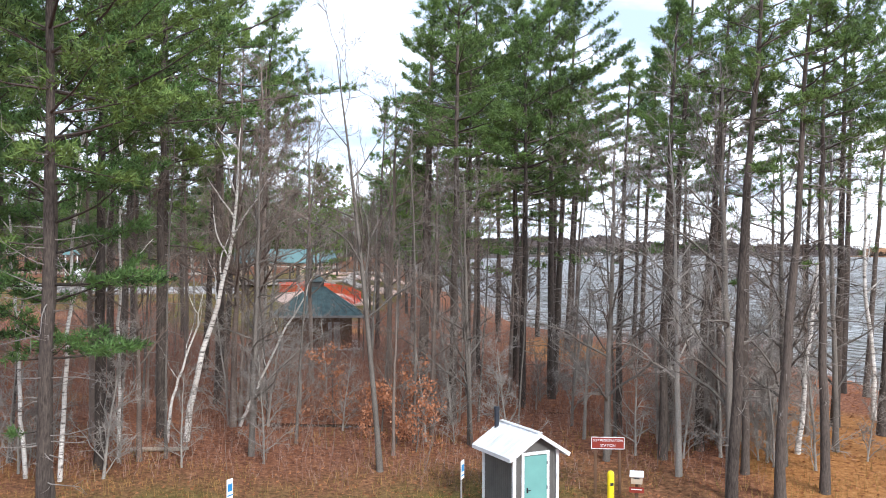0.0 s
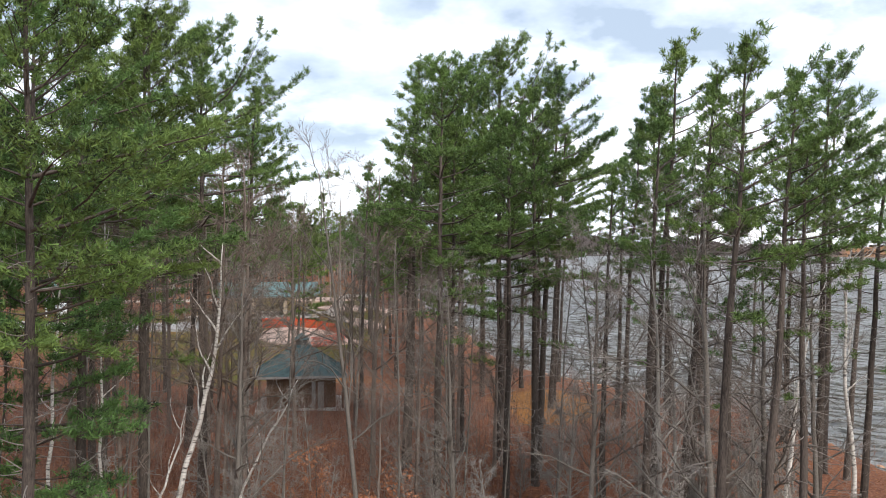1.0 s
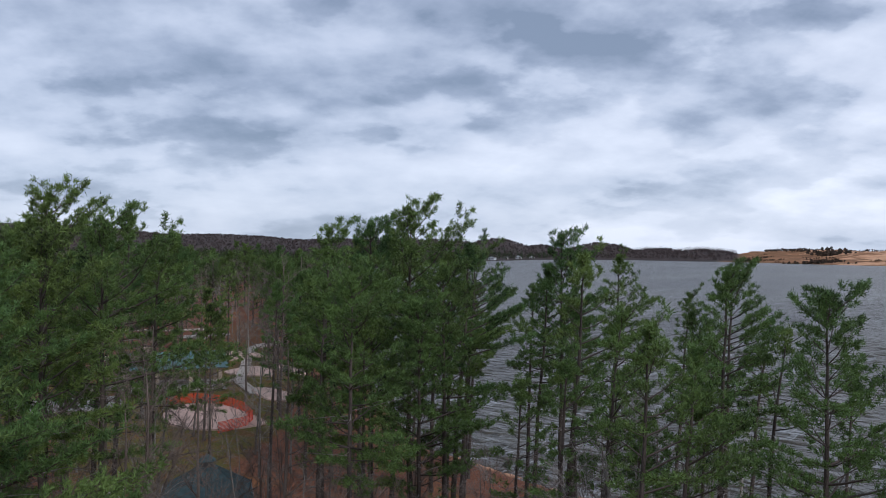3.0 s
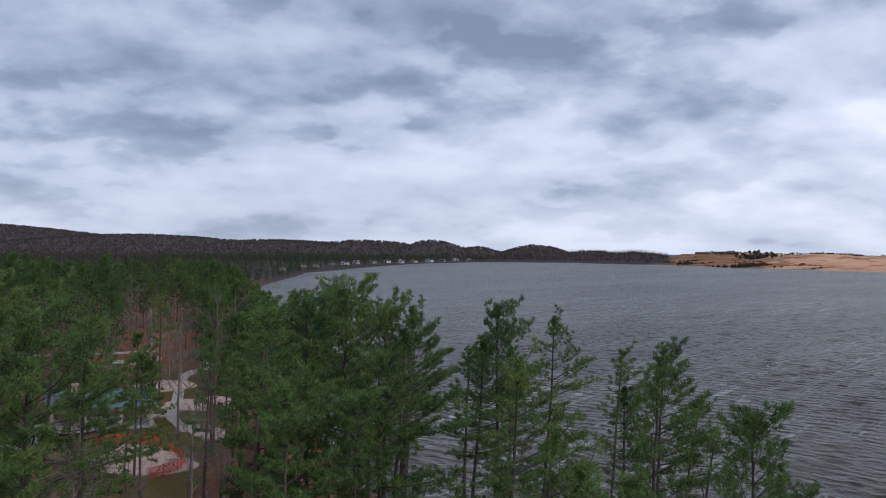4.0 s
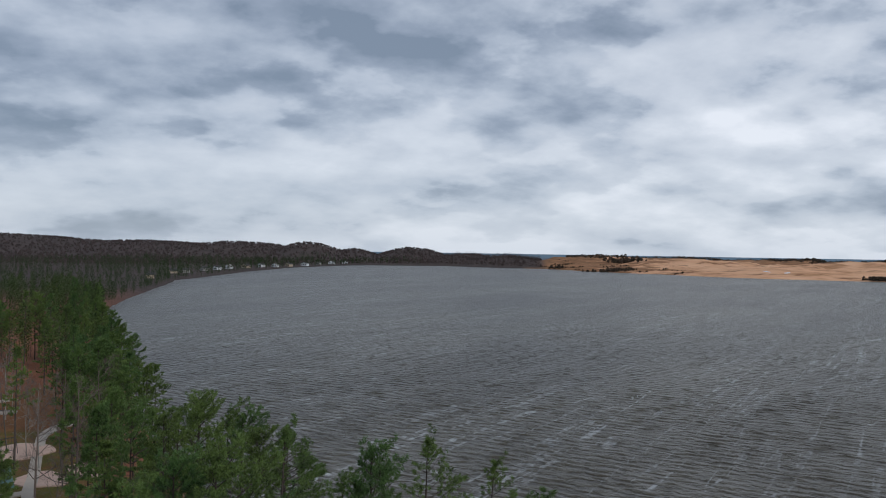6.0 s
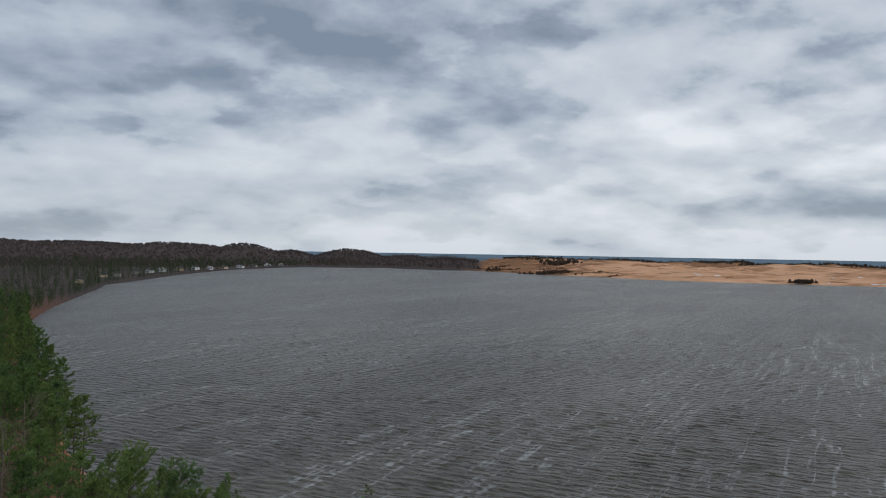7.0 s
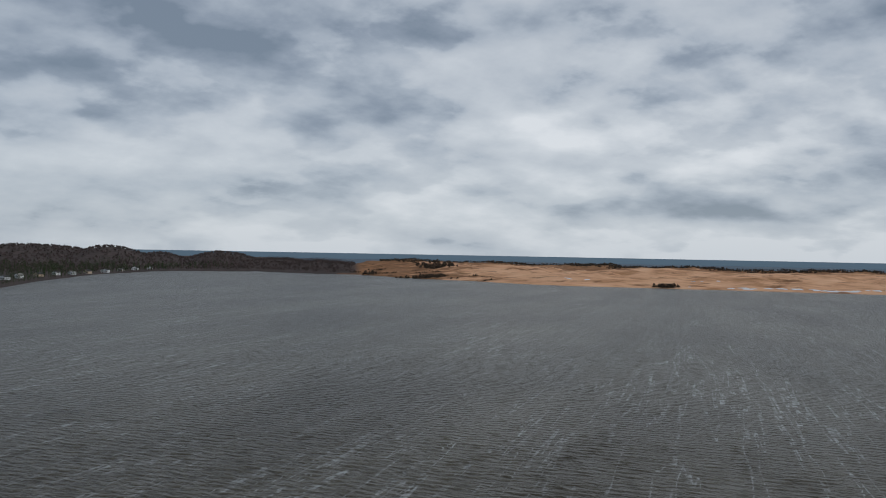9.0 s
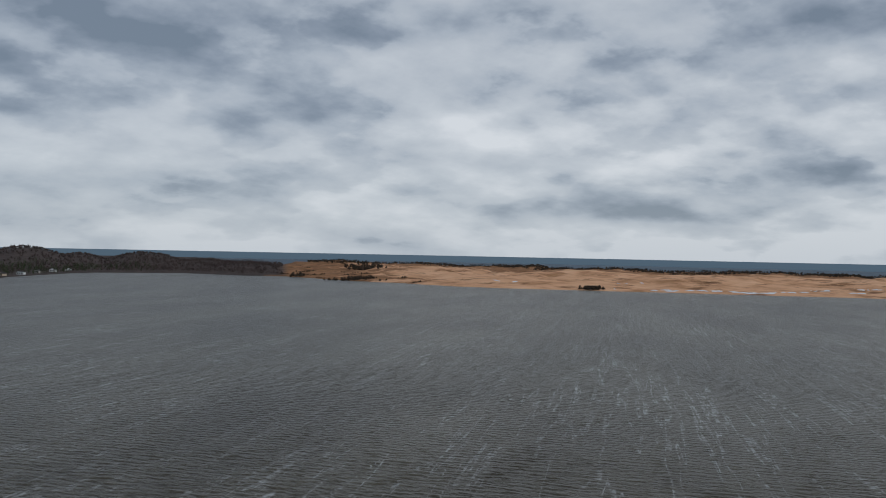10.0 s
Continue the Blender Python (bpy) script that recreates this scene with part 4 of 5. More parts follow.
blade_trees("bank_pines", "dark evergreens along the lake's bank, before the houses", x2, y2, rng.uniform(7, 14, len(x2)), rng, FAR_WOOD, 60, girth=.2)
x2, y2 = scatter(rng, 3600, (15.8, 25.15), (1640, 2280), 4, 395)
blade_trees("point_woods", "dense brown leafless woods on the low point", x2, y2, rng.uniform(7, 12, len(x2)), rng, POINT_WOOD, 44, True, .4)
x2, y2 = scatter(rng, 24000, (-41, 25.2), (1560, 3720), 36)
clump_trees("hill_woods", "hazy brown leafless woods on low far hills", x2, y2, rng.uniform(3.5, 7, len(x2)), rng, HILL_WOOD, 4, .05, .5)
x3, y3 = scatter(rng, 26000, (26.8, 73.4), (1440, 2640), 590, 770)
clump_trees("dune_woods", "dark low woods along the back of the dunes", x3, y3, rng.uniform(2.5, 5.5, len(x3)), rng, DUNE_WOOD, 4, .05, .45)
x4, y4 = scatter(rng, 5200, (25.1, 34.1), (1380, 2100), 2, 310)
keep = waves2(x4, y4, 90, 21, 2) > .12 + np.clip((shore_gap(x4, y4) - 48) / 240, 0, 1)
clump_trees("shore_scrub", "brown scrub and dark bushes at the foot of the dunes", x4[keep], y4[keep], rng.uniform(1.0, 3.2, keep.sum()), rng, DUNE_WOOD, 4, .0, .5)


def grove(name, label, az, gap_in, spread_a, spread_r, n, lo, hi):
    """A small clump of trees on the dunes, gap_in metres behind the beach."""
    a = np.radians(az)
    r = 1080.0
    while shore_gap(np.array([r * math.sin(a)]), np.array([r * math.cos(a)]))[0] < 0:
        r += 4
    aa, rr_ = a + rng.normal(size=n) * math.radians(spread_a), r + gap_in + rng.normal(size=n) * spread_r
    clump_trees(name, label, rr_ * np.sin(aa), rr_ * np.cos(aa), rng.uniform(lo, hi, n), rng, DUNE_WOOD, 5, .1, .42)


grove("dark_grove", "dark evergreen grove on a dune top", 30.4, 395, .5, 36, 70, 6.5, 12)
grove("beach_thicket", "dark leafless thicket beside the beach", 45.05, 16, .46, 6, 60, 3.3, 7)
grove("foot_thicket", "dark bushes at the foot of the dunes", 29.9, 16, .64, 7, 70, 3.3, 7.6)
grove("edge_pines", "lone dark pines where sand meets the woods", 26.2, 14, .32, 7, 10, 5.5, 10)

# ---------------------------------------------------------------- underwood


def brush(name, label, x, y, tall, rng, mat, twigs=5, wide=.012):
    """Thin leafless stems with a few twigs, joined."""
    s, n = Shape(), len(x)
    foot = np.stack((x, y, height(x, y) - .03), -1)
    lean = rng.normal(size=(n, 3)) * .22 + (0, 0, 1)
    tip = foot + lean * tall[:, None]
    s.blades(foot, tip, np.full(n, wide * 1.6), rng)
    for _ in range(twigs):
        q = foot + (tip - foot) * rng.uniform(.25, .95, n)[:, None]
        w = unit(lean * .7 + rng.normal(size=(n, 3)) * .5) * (tall * rng.uniform(.15, .42, n))[:, None]
        s.blades(q, q + w, np.full(n, wide), rng)
    return tagged(new(name, s.mesh(name, mat, False)), label, "brush", kind="stuff")


def leaves(name, label, x, y, rng, mat, size=.09, category="leaves"):
    """Curled dead leaves lying about, joined."""
    n = len(x)
    c = np.stack((x, y, height(x, y) + .015), -1)
    a, s = rng.uniform(0, 6.283, n), size * rng.uniform(.6, 1.5, n)
    u = np.stack((np.cos(a), np.sin(a), rng.uniform(-.2, .5, n)), -1) * s[:, None]
    w = np.stack((-np.sin(a), np.cos(a), rng.uniform(-.2, .5, n)), -1) * s[:, None] * .6
    v = np.stack((c - u, c + w, c + u, c - w), 1).reshape(-1, 3)
    return tagged(new(name, mesh_of(name, v, np.arange(len(v)).reshape(-1, 4), mat)), label, category, kind="stuff")


def spread(rng, n, ylo, yhi, lo, hi, seed, bare=-.1):
    y = np.sqrt(rng.uniform(ylo ** 2, yhi ** 2, n))
    x = rng.uniform(lo, hi, n) * y
    keep = (shore_gap(x, y) > 1.0) & (waves2(x, y, 9, seed, 2) > bare)
    return x[keep], y[keep]


tx, ty = scatter(rng, 7000, (-40, -1), (74, 165), 4)
keep = ~in_park(tx, ty) & ~((ty < 92) & (np.abs(tx + 10) < 8)) & (np.abs(np.degrees(np.arctan2(tx, ty)) + 9) > 7)
brush("park_thicket", "brown leafless brush between the trunks round the park", tx[keep], ty[keep], rng.uniform(.8, 3.2, keep.sum()), rng, BRUSH, 6, .035)
bx, by = spread(rng, 15000, 29.5, 68, -.53, .37, 51, -.35)
open_ground = ((bx - 16.6) / 6.2) ** 2 + ((by - 32) / 7) ** 2 < 1
for px_, py_, rx_, ry_ in ((-5.9, 38.4, 4.6, 1.2), (5.5, 41.3, 2.0, 1.0)):
    open_ground |= ((bx - px_) / rx_) ** 2 + ((by - py_) / ry_) ** 2 < 1
open_ground |= ((bx - 9) / 3.0) ** 2 + ((by - 66) / 10) ** 2 < 1
bx, by = bx[~open_ground], by[~open_ground]
brush("thicket", "reddish-brown leafless brush under the trees", bx, by, rng.uniform(.35, 1.0, len(bx)) * (1 + np.clip((by - 37) / 12, 0, 1)) * (1 + .4 * waves2(bx, by, 12, 53, 2)).clip(.4), rng, BRUSH)
sx, sy = spread(rng, 1900, 31, 66, -.46, .31, 52, .0)
brush("tall_brush", "grey-brown whips of young leafless growth", sx, sy, rng.uniform(2.0, 4.5, len(sx)), rng, TWIG_BARK, 6, .014)
qx, qy = spread(rng, 9000, 22, 36, -.56, .56, 54, -.2)
brush("dry_grass", "tufts of dry tan and olive grass", qx, qy, rng.uniform(.10, .45, len(qx)), rng, DRY_GRASS, 3, .012)
lx, ly = spread(rng, 26000, 22, 58, -.56, .56, 55, -.9)
leaves("leaf_litter", "rust-coloured dead leaves strewn over the ground", lx, ly, rng, DEAD_LEAF, .06)


hx, hy = scatter(rng, 9000, (-4, 33), (40, 125), .2, 3.5)
keep = waves2(hx, hy, 7, 56, 2) > -.15
brush("shore_brush", "tangled grey-brown shrubs along the water's edge", hx[keep], hy[keep], rng.uniform(.5, 1.9, keep.sum()), rng, BRUSH, 7, .016)


def beech(x, y, tall, seed):
    rng = np.random.default_rng(seed)
    root = thing("beech_sapling", "young beech still holding its orange dead leaves", "sapling", "beech saplings", pose(x, y, ground_z(x, y)))
    wood, foliage = Shape(), Shape()
    stem = bent((0, 0, -.1), (.05, 0, 1), tall, rng, .06, 0, 7)
    wood.tube(stem, np.linspace(.03, .008, 7), 6)
    at = []
    for _ in range(26):
        k = rng.integers(1, 7)
        a = rng.uniform(0, 6.283)
        limb = bent(stem[k], unit(np.array((math.cos(a), math.sin(a), .25))), tall * .32 * rng.uniform(.5, 1.2), rng, .15, 0, 5)
        wood.tube(limb, np.linspace(.010, .004, 5), 3)
        at += [limb[j] + rng.normal(size=3) * .10 for j in (1, 2, 2, 3, 3, 3, 4, 4, 4, 4) for _ in range(3)]
    at = np.array(at)
    d = unit(rng.normal(size=at.shape) + (0, 0, -.6)) * .10
    foliage.blades(at, at + d, np.full(len(at), .09), rng)
    part("stem", wood.mesh("stem", GREY_BARK), None, root)
    tagged(part("foliage", foliage.mesh("foliage", BEECH_LEAF, False), None, root, "curled orange leaves"), kind="stuff")


beech(-1.8, 34.5, 3.3, 81)
beech(-1.0, 33.6, 2.6, 82)
beech(-4.8, 39.0, 3.4, 83)
beech(-2.6, 35.0, 2.2, 84)

for name, px, py, rx, ry in (("wet_hollow", -5.9, 38.4, 4.2, .95), ("wet_hollow", 5.5, 41.3, 1.8, .8)):
    bm = bmesh.new()
    vs = [bm.verts.new((math.cos(a) * rx * (1 + .12 * math.sin(5 * a)), math.sin(a) * ry * (1 + .15 * math.cos(3 * a)), 0)) for a in np.linspace(0, 6.283, 40, endpoint=False)]
    bm.faces.new(vs)
    place(tagged(part(name, bm, POND), "shallow still water lying in a hollow of the woods", "water", kind="structure"), pose(px, py, ground_z(px, py) + .28))

log = thing("fallen_log", "grey weathered log lying on the leaves", "log", at=pose(-10.4, 32.7, ground_z(-10.4, 32.7) + .08, 0, 0, 3))
sh = Shape()
sh.tube(((-1.1, 0, 0), (-.4, .03, .03), (.3, -.02, .02), (1.0, .04, .05)), (.09, .085, .08, .06), 8)
part("stem", sh.mesh("stem", LOG_WOOD), None, log)
for x, y, turn, long in ((16.4, 29.2, 35, 1.1), (-13.1, 34.5, 10, 2.0), (8.8, 46, 5, 2.4)):
    log = thing("fallen_branch", "bleached broken branch lying on the leaves", "branch", "fallen branches", pose(x, y, ground_z(x, y) + .04, 0, 0, turn))
    sh = Shape()
    sh.tube(((-long / 2, 0, 0), (0, .05, .03), (long / 2, -.04, .05)), (.045, .04, .02), 6)
    part("stem", sh.mesh("stem", LOG_WOOD), None, log)
# ---------------------------------------------------------------- the car park's edge


def gable_roof(bm, wide, deep, rise, thick=.05):
    """Two pitched slabs with the ridge along y, eaves at z = 0."""
    half = wide / 2
    for s in (-1, 1):
        n = Vector((s * rise, 0, half)).normalized() * thick
        for y0 in (-deep / 2,):
            a, b = Vector((0, y0, rise)), Vector((s * half, y0, 0))
            quad = [a, b, b + Vector((0, deep, 0)), a + Vector((0, deep, 0))]
            lo, hi = [bm.verts.new(p) for p in quad], [bm.verts.new(p + n) for p in quad]
            bm.faces.new(lo)
            bm.faces.new(hi)
            for i in range(4):
                bm.faces.new((lo[i], lo[(i + 1) % 4], hi[(i + 1) % 4], hi[i]))
    bmesh.ops.recalc_face_normals(bm, faces=bm.faces)
    return bm


def shed():
    """A small grey outhouse: front towards -y."""
    root = thing("outhouse", "small grey-sided outhouse with white metal roof and teal door", "shed", at=pose(2.44, 27.7, ground_z(2.44, 27.7), 0, 0, 27))
    w, d, h = 1.55, 1.80, 2.12
    bm = boxed(0, 0, h / 2 - .1, w, d, h + .2)
    ridge = [bm.verts.new((x, y, z)) for y in (-d / 2 + .002, d / 2 - .002) for x, z in ((-w / 2, h), (w / 2, h), (0, h + .50))]
    for f in ((0, 1, 2), (3, 5, 4), (0, 2, 5, 3), (1, 4, 5, 2)):
        bm.faces.new([ridge[i] for i in f])
    wall = part("wall", bm, GREY_SIDING, root, "dark grey board siding")
    for i in range(13):                                      # grooves between the boards of the front
        x = -w / 2 + .06 + i * .12
        if not -.48 < x < .40:
            part("batten", boxed(x, -d / 2 - .006, h / 2, .012, .012, h - .1), GREY_SIDING, wall)
    for i in range(14):
        part("batten", boxed(-w / 2 - .006, -d / 2 + .12 + i * .12, h / 2, .012, .012, h - .1), GREY_SIDING, wall)
    roof = part("roof", place_mesh(gable_roof(bmesh.new(), 2.12, 2.3, .66, .05), (0, 0, h - .12)), WHITE_PAINT, root, "white ribbed metal roof")
    for s in (-1, 1):
        for y in np.arange(-1.05, 1.1, .3):
            bm = bmesh.new()
            rod(bm, (s * .03, y, h + .53 + .052), (s * 1.05, y, h - .12 + .06), .012, sides=4)
            part("rib", bm, WHITE_PAINT, roof)
        part("fascia", boxed(s * 1.06, 0, h - .14, .03, 2.3, .11), WHITE_PAINT, roof)
    part("ridge_cap", boxed(0, 0, h + .60, .16, 2.32, .03, bevel=.008), WHITE_PAINT, roof)
    for s in (-1, 1):
        bm = bmesh.new()
        bmesh.ops.create_cube(bm, size=1, matrix=pose(s * .53, -1.16, h + .20, 0, s * 32, 0) @ Matrix.Diagonal((1.26, .03, .11, 1)))
        part("barge_board", bm, WHITE_PAINT, roof)
    for x, y in ((-w / 2, -d / 2), (w / 2, -d / 2), (-w / 2, d / 2), (w / 2, d / 2)):
        part("corner_trim", boxed(x, y, h / 2, .10, .10, h, bevel=.006), WHITE_PAINT, root)
    door = part("door", boxed(-.02, -d / 2 - .02, 1.01, .80, .05, 1.98, bevel=.006), TEAL_PAINT, root, "plain teal door")
    part("handle", rod(boxed(-.33, -d / 2 - .055, .98, .05, .02, .16, bevel=.004), (-.33, -d / 2 - .09, .98), (-.22, -d / 2 - .09, .98), .012), DARK_METAL, door, "dark lever handle")
    for z in (.3, 1.0, 1.75):
        part("hinge", boxed(.385, -d / 2 - .048, z, .03, .012, .10), DARK_METAL, door)
    for x in (-.47, .43):
        part("door_trim", boxed(x, -d / 2 - .018, 1.03, .09, .04, 2.06), WHITE_PAINT, root)
    part("door_trim", boxed(-.02, -d / 2 - .020, 2.07, .99, .044, .09), WHITE_PAINT, root)
    part("vent_pipe", rod(rod(bmesh.new(), (-.25, d / 2 + .12, .2), (-.25, d / 2 + .12, 3.1), .075, sides=14), (-.25, d / 2 + .12, 3.1), (-.25, d / 2 + .12, 3.2), .095, sides=14), DARK_METAL, root, "black vent pipe")


def place_mesh(bm, at):
    bmesh.ops.translate(bm, verts=bm.verts, vec=at)
    return bm


shed()


def parking_sign(x, y, turn, top, tall):
    z = ground_z(x, y)
    root = thing("parking_sign", "white accessible parking sign with blue symbol on a grey post", "sign", "parking signs", pose(x, y, z, 0, 0, turn))
    part("post", boxed(0, .03, top / 2 - .1, .06, .03, top + .1, bevel=.006), POST_WOOD, root)
    plate = part("plate", boxed(0, 0, top - tall / 2, .24, .012, tall, bevel=.003), WHITE_PAINT, root)
    part("symbol", boxed(0, -.010, top - tall * .42, .17, .006, tall * .36, bevel=.002), BLUE_MARK, plate, "blue square symbol")
    part("line", boxed(0, -.010, top - tall * .80, .20, .006, .03), BLUE_MARK, plate)
    for s in (-1, 1):
        part("bolt", rod(bmesh.new(), (0, -.012, top - tall / 2 + s * tall * .44), (0, .0, top - tall / 2 + s * tall * .44), .012, sides=6), DARK_METAL, plate)


parking_sign(0.54, 23.4, 68, 2.75, .50)
parking_sign(-5.16, 21.5, 66, 2.55, .50)


def lettering(name, body, size, at, parent, mat):
    cu = bpy.data.curves.new(name, "FONT")
    cu.body, cu.size, cu.align_x, cu.align_y, cu.extrude = body, size, "CENTER", "CENTER", .003
    ob = bpy.data.objects.new(name, cu)
    me = bpy.data.meshes.new_from_object(ob)
    bpy.data.objects.remove(ob)
    me.materials.append(mat)
    o = new(name, me)
    o.parent, o.matrix_basis = parent, pose(*at, 90, 0, 0)
    return o


def register_sign():
    x, y = 5.49, 29.3
    root = thing("station_sign", "red-brown wooden sign with white capital letters on two posts", "sign", at=pose(x, y, ground_z(x, y), 0, 0, -4))
    for s in (-1, 1):
        part("post", boxed(s * .40, .06, .92, .09, .09, 2.0, bevel=.01), BROWN_WOOD, root)
    board = part("board", boxed(0, 0, 1.70, 1.08, .04, .38, bevel=.008), BROWN_SIGN, root)
    for z, sz, hh in ((1.70 + .19, 1.08, .02), (1.70 - .19, 1.08, .02)):
        part("border", boxed(0, -.022, z, sz, .006, hh), WHITE_PAINT, board)
    for s in (-1, 1):
        part("border", boxed(s * .535, -.022, 1.70, .02, .006, .36), WHITE_PAINT, board)
    lettering("lettering", "SELF REGISTRATION", .108, (0, -.024, 1.785), board, WHITE_PAINT)
    lettering("lettering", "STATION", .12, (0, -.024, 1.615), board, WHITE_PAINT)


register_sign()


def bollard(x, y):
    root = thing("bollard", "yellow plastic-sleeved steel bollard with domed top", "bollard", at=pose(x, y, ground_z(x, y)))
    sh = Shape()
    sh.tube([(0, 0, z) for z in (-.1, 0, .5, 1.0, 1.07, 1.11, 1.13)], (.112, .112, .112, .112, .10, .07, .02), 18)
    part("sleeve", sh.mesh("sleeve", YELLOW_PAINT), None, root)
    part("label_plate", boxed(.02, -.112, .72, .10, .012, .10), DARK_METAL, root, "dark worn sticker")


bollard(5.38, 28.2)


def deposit_box(x, y):
    root = thing("deposit_box", "small white-lidded deposit box on a brown post", "box", at=pose(x, y, ground_z(x, y), 0, 0, -14))
    part("post", boxed(0, .06, .42, .10, .10, 1.0, bevel=.01), BROWN_WOOD, root)
    part("body", boxed(0, 0, .83, .36, .26, .26, bevel=.01), TAN_WALL, root, "cream painted box")
    lid = boxed(0, 0, 0, .44, .36, .03, bevel=.006)
    bmesh.ops.transform(lid, matrix=pose(0, -.02, 1.0, 18, 0, 0), verts=lid.verts)
    part("lid", lid, WHITE_PAINT, root, "sloping white lid")
    part("slot", boxed(0, -.132, .88, .18, .008, .03), DARK_METAL, root)
    board = part("board", boxed(0, -.06, .50, .46, .03, .18, bevel=.006), BROWN_SIGN, root, "red-brown notice board")
    part("line", boxed(0, -.078, .52, .34, .006, .03), WHITE_PAINT, board)


deposit_box(6.21, 28.2)

# ---------------------------------------------------------------- the park


def pavilion():
    root = thing("pavilion", "small park building with hipped grey-green ribbed metal roof and cupola", "building", at=pose(-9.5, 67.2, ground_z(-9.5, 67.2), 0, 0, 8))
    w, d, e, top = 6.6, 6.2, 2.5, 4.5
    part("wall", boxed(0, 0, e / 2, w - 1.6, d - 1.6, e + .2), BROWN_WOOD, root, "dark brown board walls")
    bm = bmesh.new()
    base = [bm.verts.new((sx * w / 2, sy * d / 2, e)) for sx, sy in ((-1, -1), (1, -1), (1, 1), (-1, 1))]
    low = [bm.verts.new((sx * w / 2, sy * d / 2, e - .12)) for sx, sy in ((-1, -1), (1, -1), (1, 1), (-1, 1))]
    apex = [bm.verts.new((sx * .5, sy * .5, top)) for sx, sy in ((-1, -1), (1, -1), (1, 1), (-1, 1))]
    for i in range(4):
        j = (i + 1) % 4
        bm.faces.new((base[i], base[j], apex[j], apex[i]))
        bm.faces.new((low[i], low[j], base[j], base[i]))
    bm.faces.new(apex)
    bm.faces.new(low[::-1])
    bmesh.ops.recalc_face_normals(bm, faces=bm.faces)
    roof = part("roof", bm, SLATE_ROOF, root, "grey-green ribbed metal")
    for side in range(4):
        turn = Matrix.Rotation(side * math.pi / 2, 4, "Z")
        out, wide = (d, w) if side % 2 == 0 else (w, d)
        for i in range(-4, 5):
            lo, hi = turn @ Vector((i * wide / 9, -out / 2, e + .02)), turn @ Vector((i * .11, -.5, top + .02))
            part("seam", rod(bmesh.new(), lo, hi, .022, sides=4), SLATE_ROOF, roof)
    part("cupola", boxed(0, 0, top + .18, .9, .9, .5, bevel=.02), GREY_SIDING, roof)
    bm = bmesh.new()
    bmesh.ops.create_cone(bm, cap_ends=True, segments=4, radius1=.85, radius2=.03, depth=.5, matrix=pose(0, 0, top + .66, 0, 0, 45))
    part("cupola_roof", bm, SLATE_ROOF, roof)
    for s in (-1, 1):
        part("fascia", boxed(0, s * d / 2, e - .06, w + .06, .05, .16), GREY_STONE, roof)
        part("fascia", boxed(s * w / 2, 0, e - .06, .05, d, .16), GREY_STONE, roof)
    for x in (-w / 2 + .3, -1.1, 1.1, w / 2 - .3):
        part("post", boxed(x, -d / 2 + .3, e / 2 - .1, .16, .16, e), BROWN_WOOD, root)
    part("door", boxed(1.2, -d / 2 + .78, 1.0, .9, .05, 2.0, bevel=.01), GREY_STONE, root, "grey metal door")
    part("slab", boxed(0, 0, .03, w, d, .12), CONCRETE, root, "concrete slab")


pavilion()


def shelter():
    """The long teal-roofed picnic shelter."""
    root = thing("picnic_shelter", "picnic shelter with teal metal roof on pale stone piers", "building", at=pose(-20.8, 115.9, ground_z(-20.8, 115.9), 0, 0, 14))
    w, d = 12.0, 7.0
    bm = gable_roof(bmesh.new(), d + .8, w + 1, 1.7, .08)
    bmesh.ops.transform(bm, matrix=pose(0, 0, 2.7, 0, 0, 90), verts=bm.verts)
    roof = part("roof", bm, TEAL_METAL, root, "standing-seam teal metal")
    for x in np.arange(-w / 2, w / 2 + .1, 1.0):
        for s in (-1, 1):
            part("seam", rod(bmesh.new(), (x, s * .05, 4.46), (x, s * (d / 2 + .38), 2.80), .025, sides=4), TEAL_METAL, roof)
    for x in (-w / 2 + .4, -w / 6, w / 6, w / 2 - .4):
        for s in (-1, 1):
            pier = part("pier", boxed(x, s * (d / 2 - .4), 1.3, .45, .45, 2.7, bevel=.02), TAN_WALL, root)
            part("cap", boxed(x, s * (d / 2 - .4), .95, .58, .58, .12), GREY_STONE, pier)
    for s in (-1, 1):
        part("beam", boxed(0, s * (d / 2 - .4), 2.66, w, .2, .22), WHITE_PAINT, root)
    part("floor_slab", boxed(0, 0, .04, w + .6, d + .4, .14), CONCRETE, root)
    part("chimney", boxed(-3.2, 0, 2.6, 1.2, 1.0, 5.4, bevel=.03), TAN_WALL, root, "tan stone chimney")
    return root


shelter()


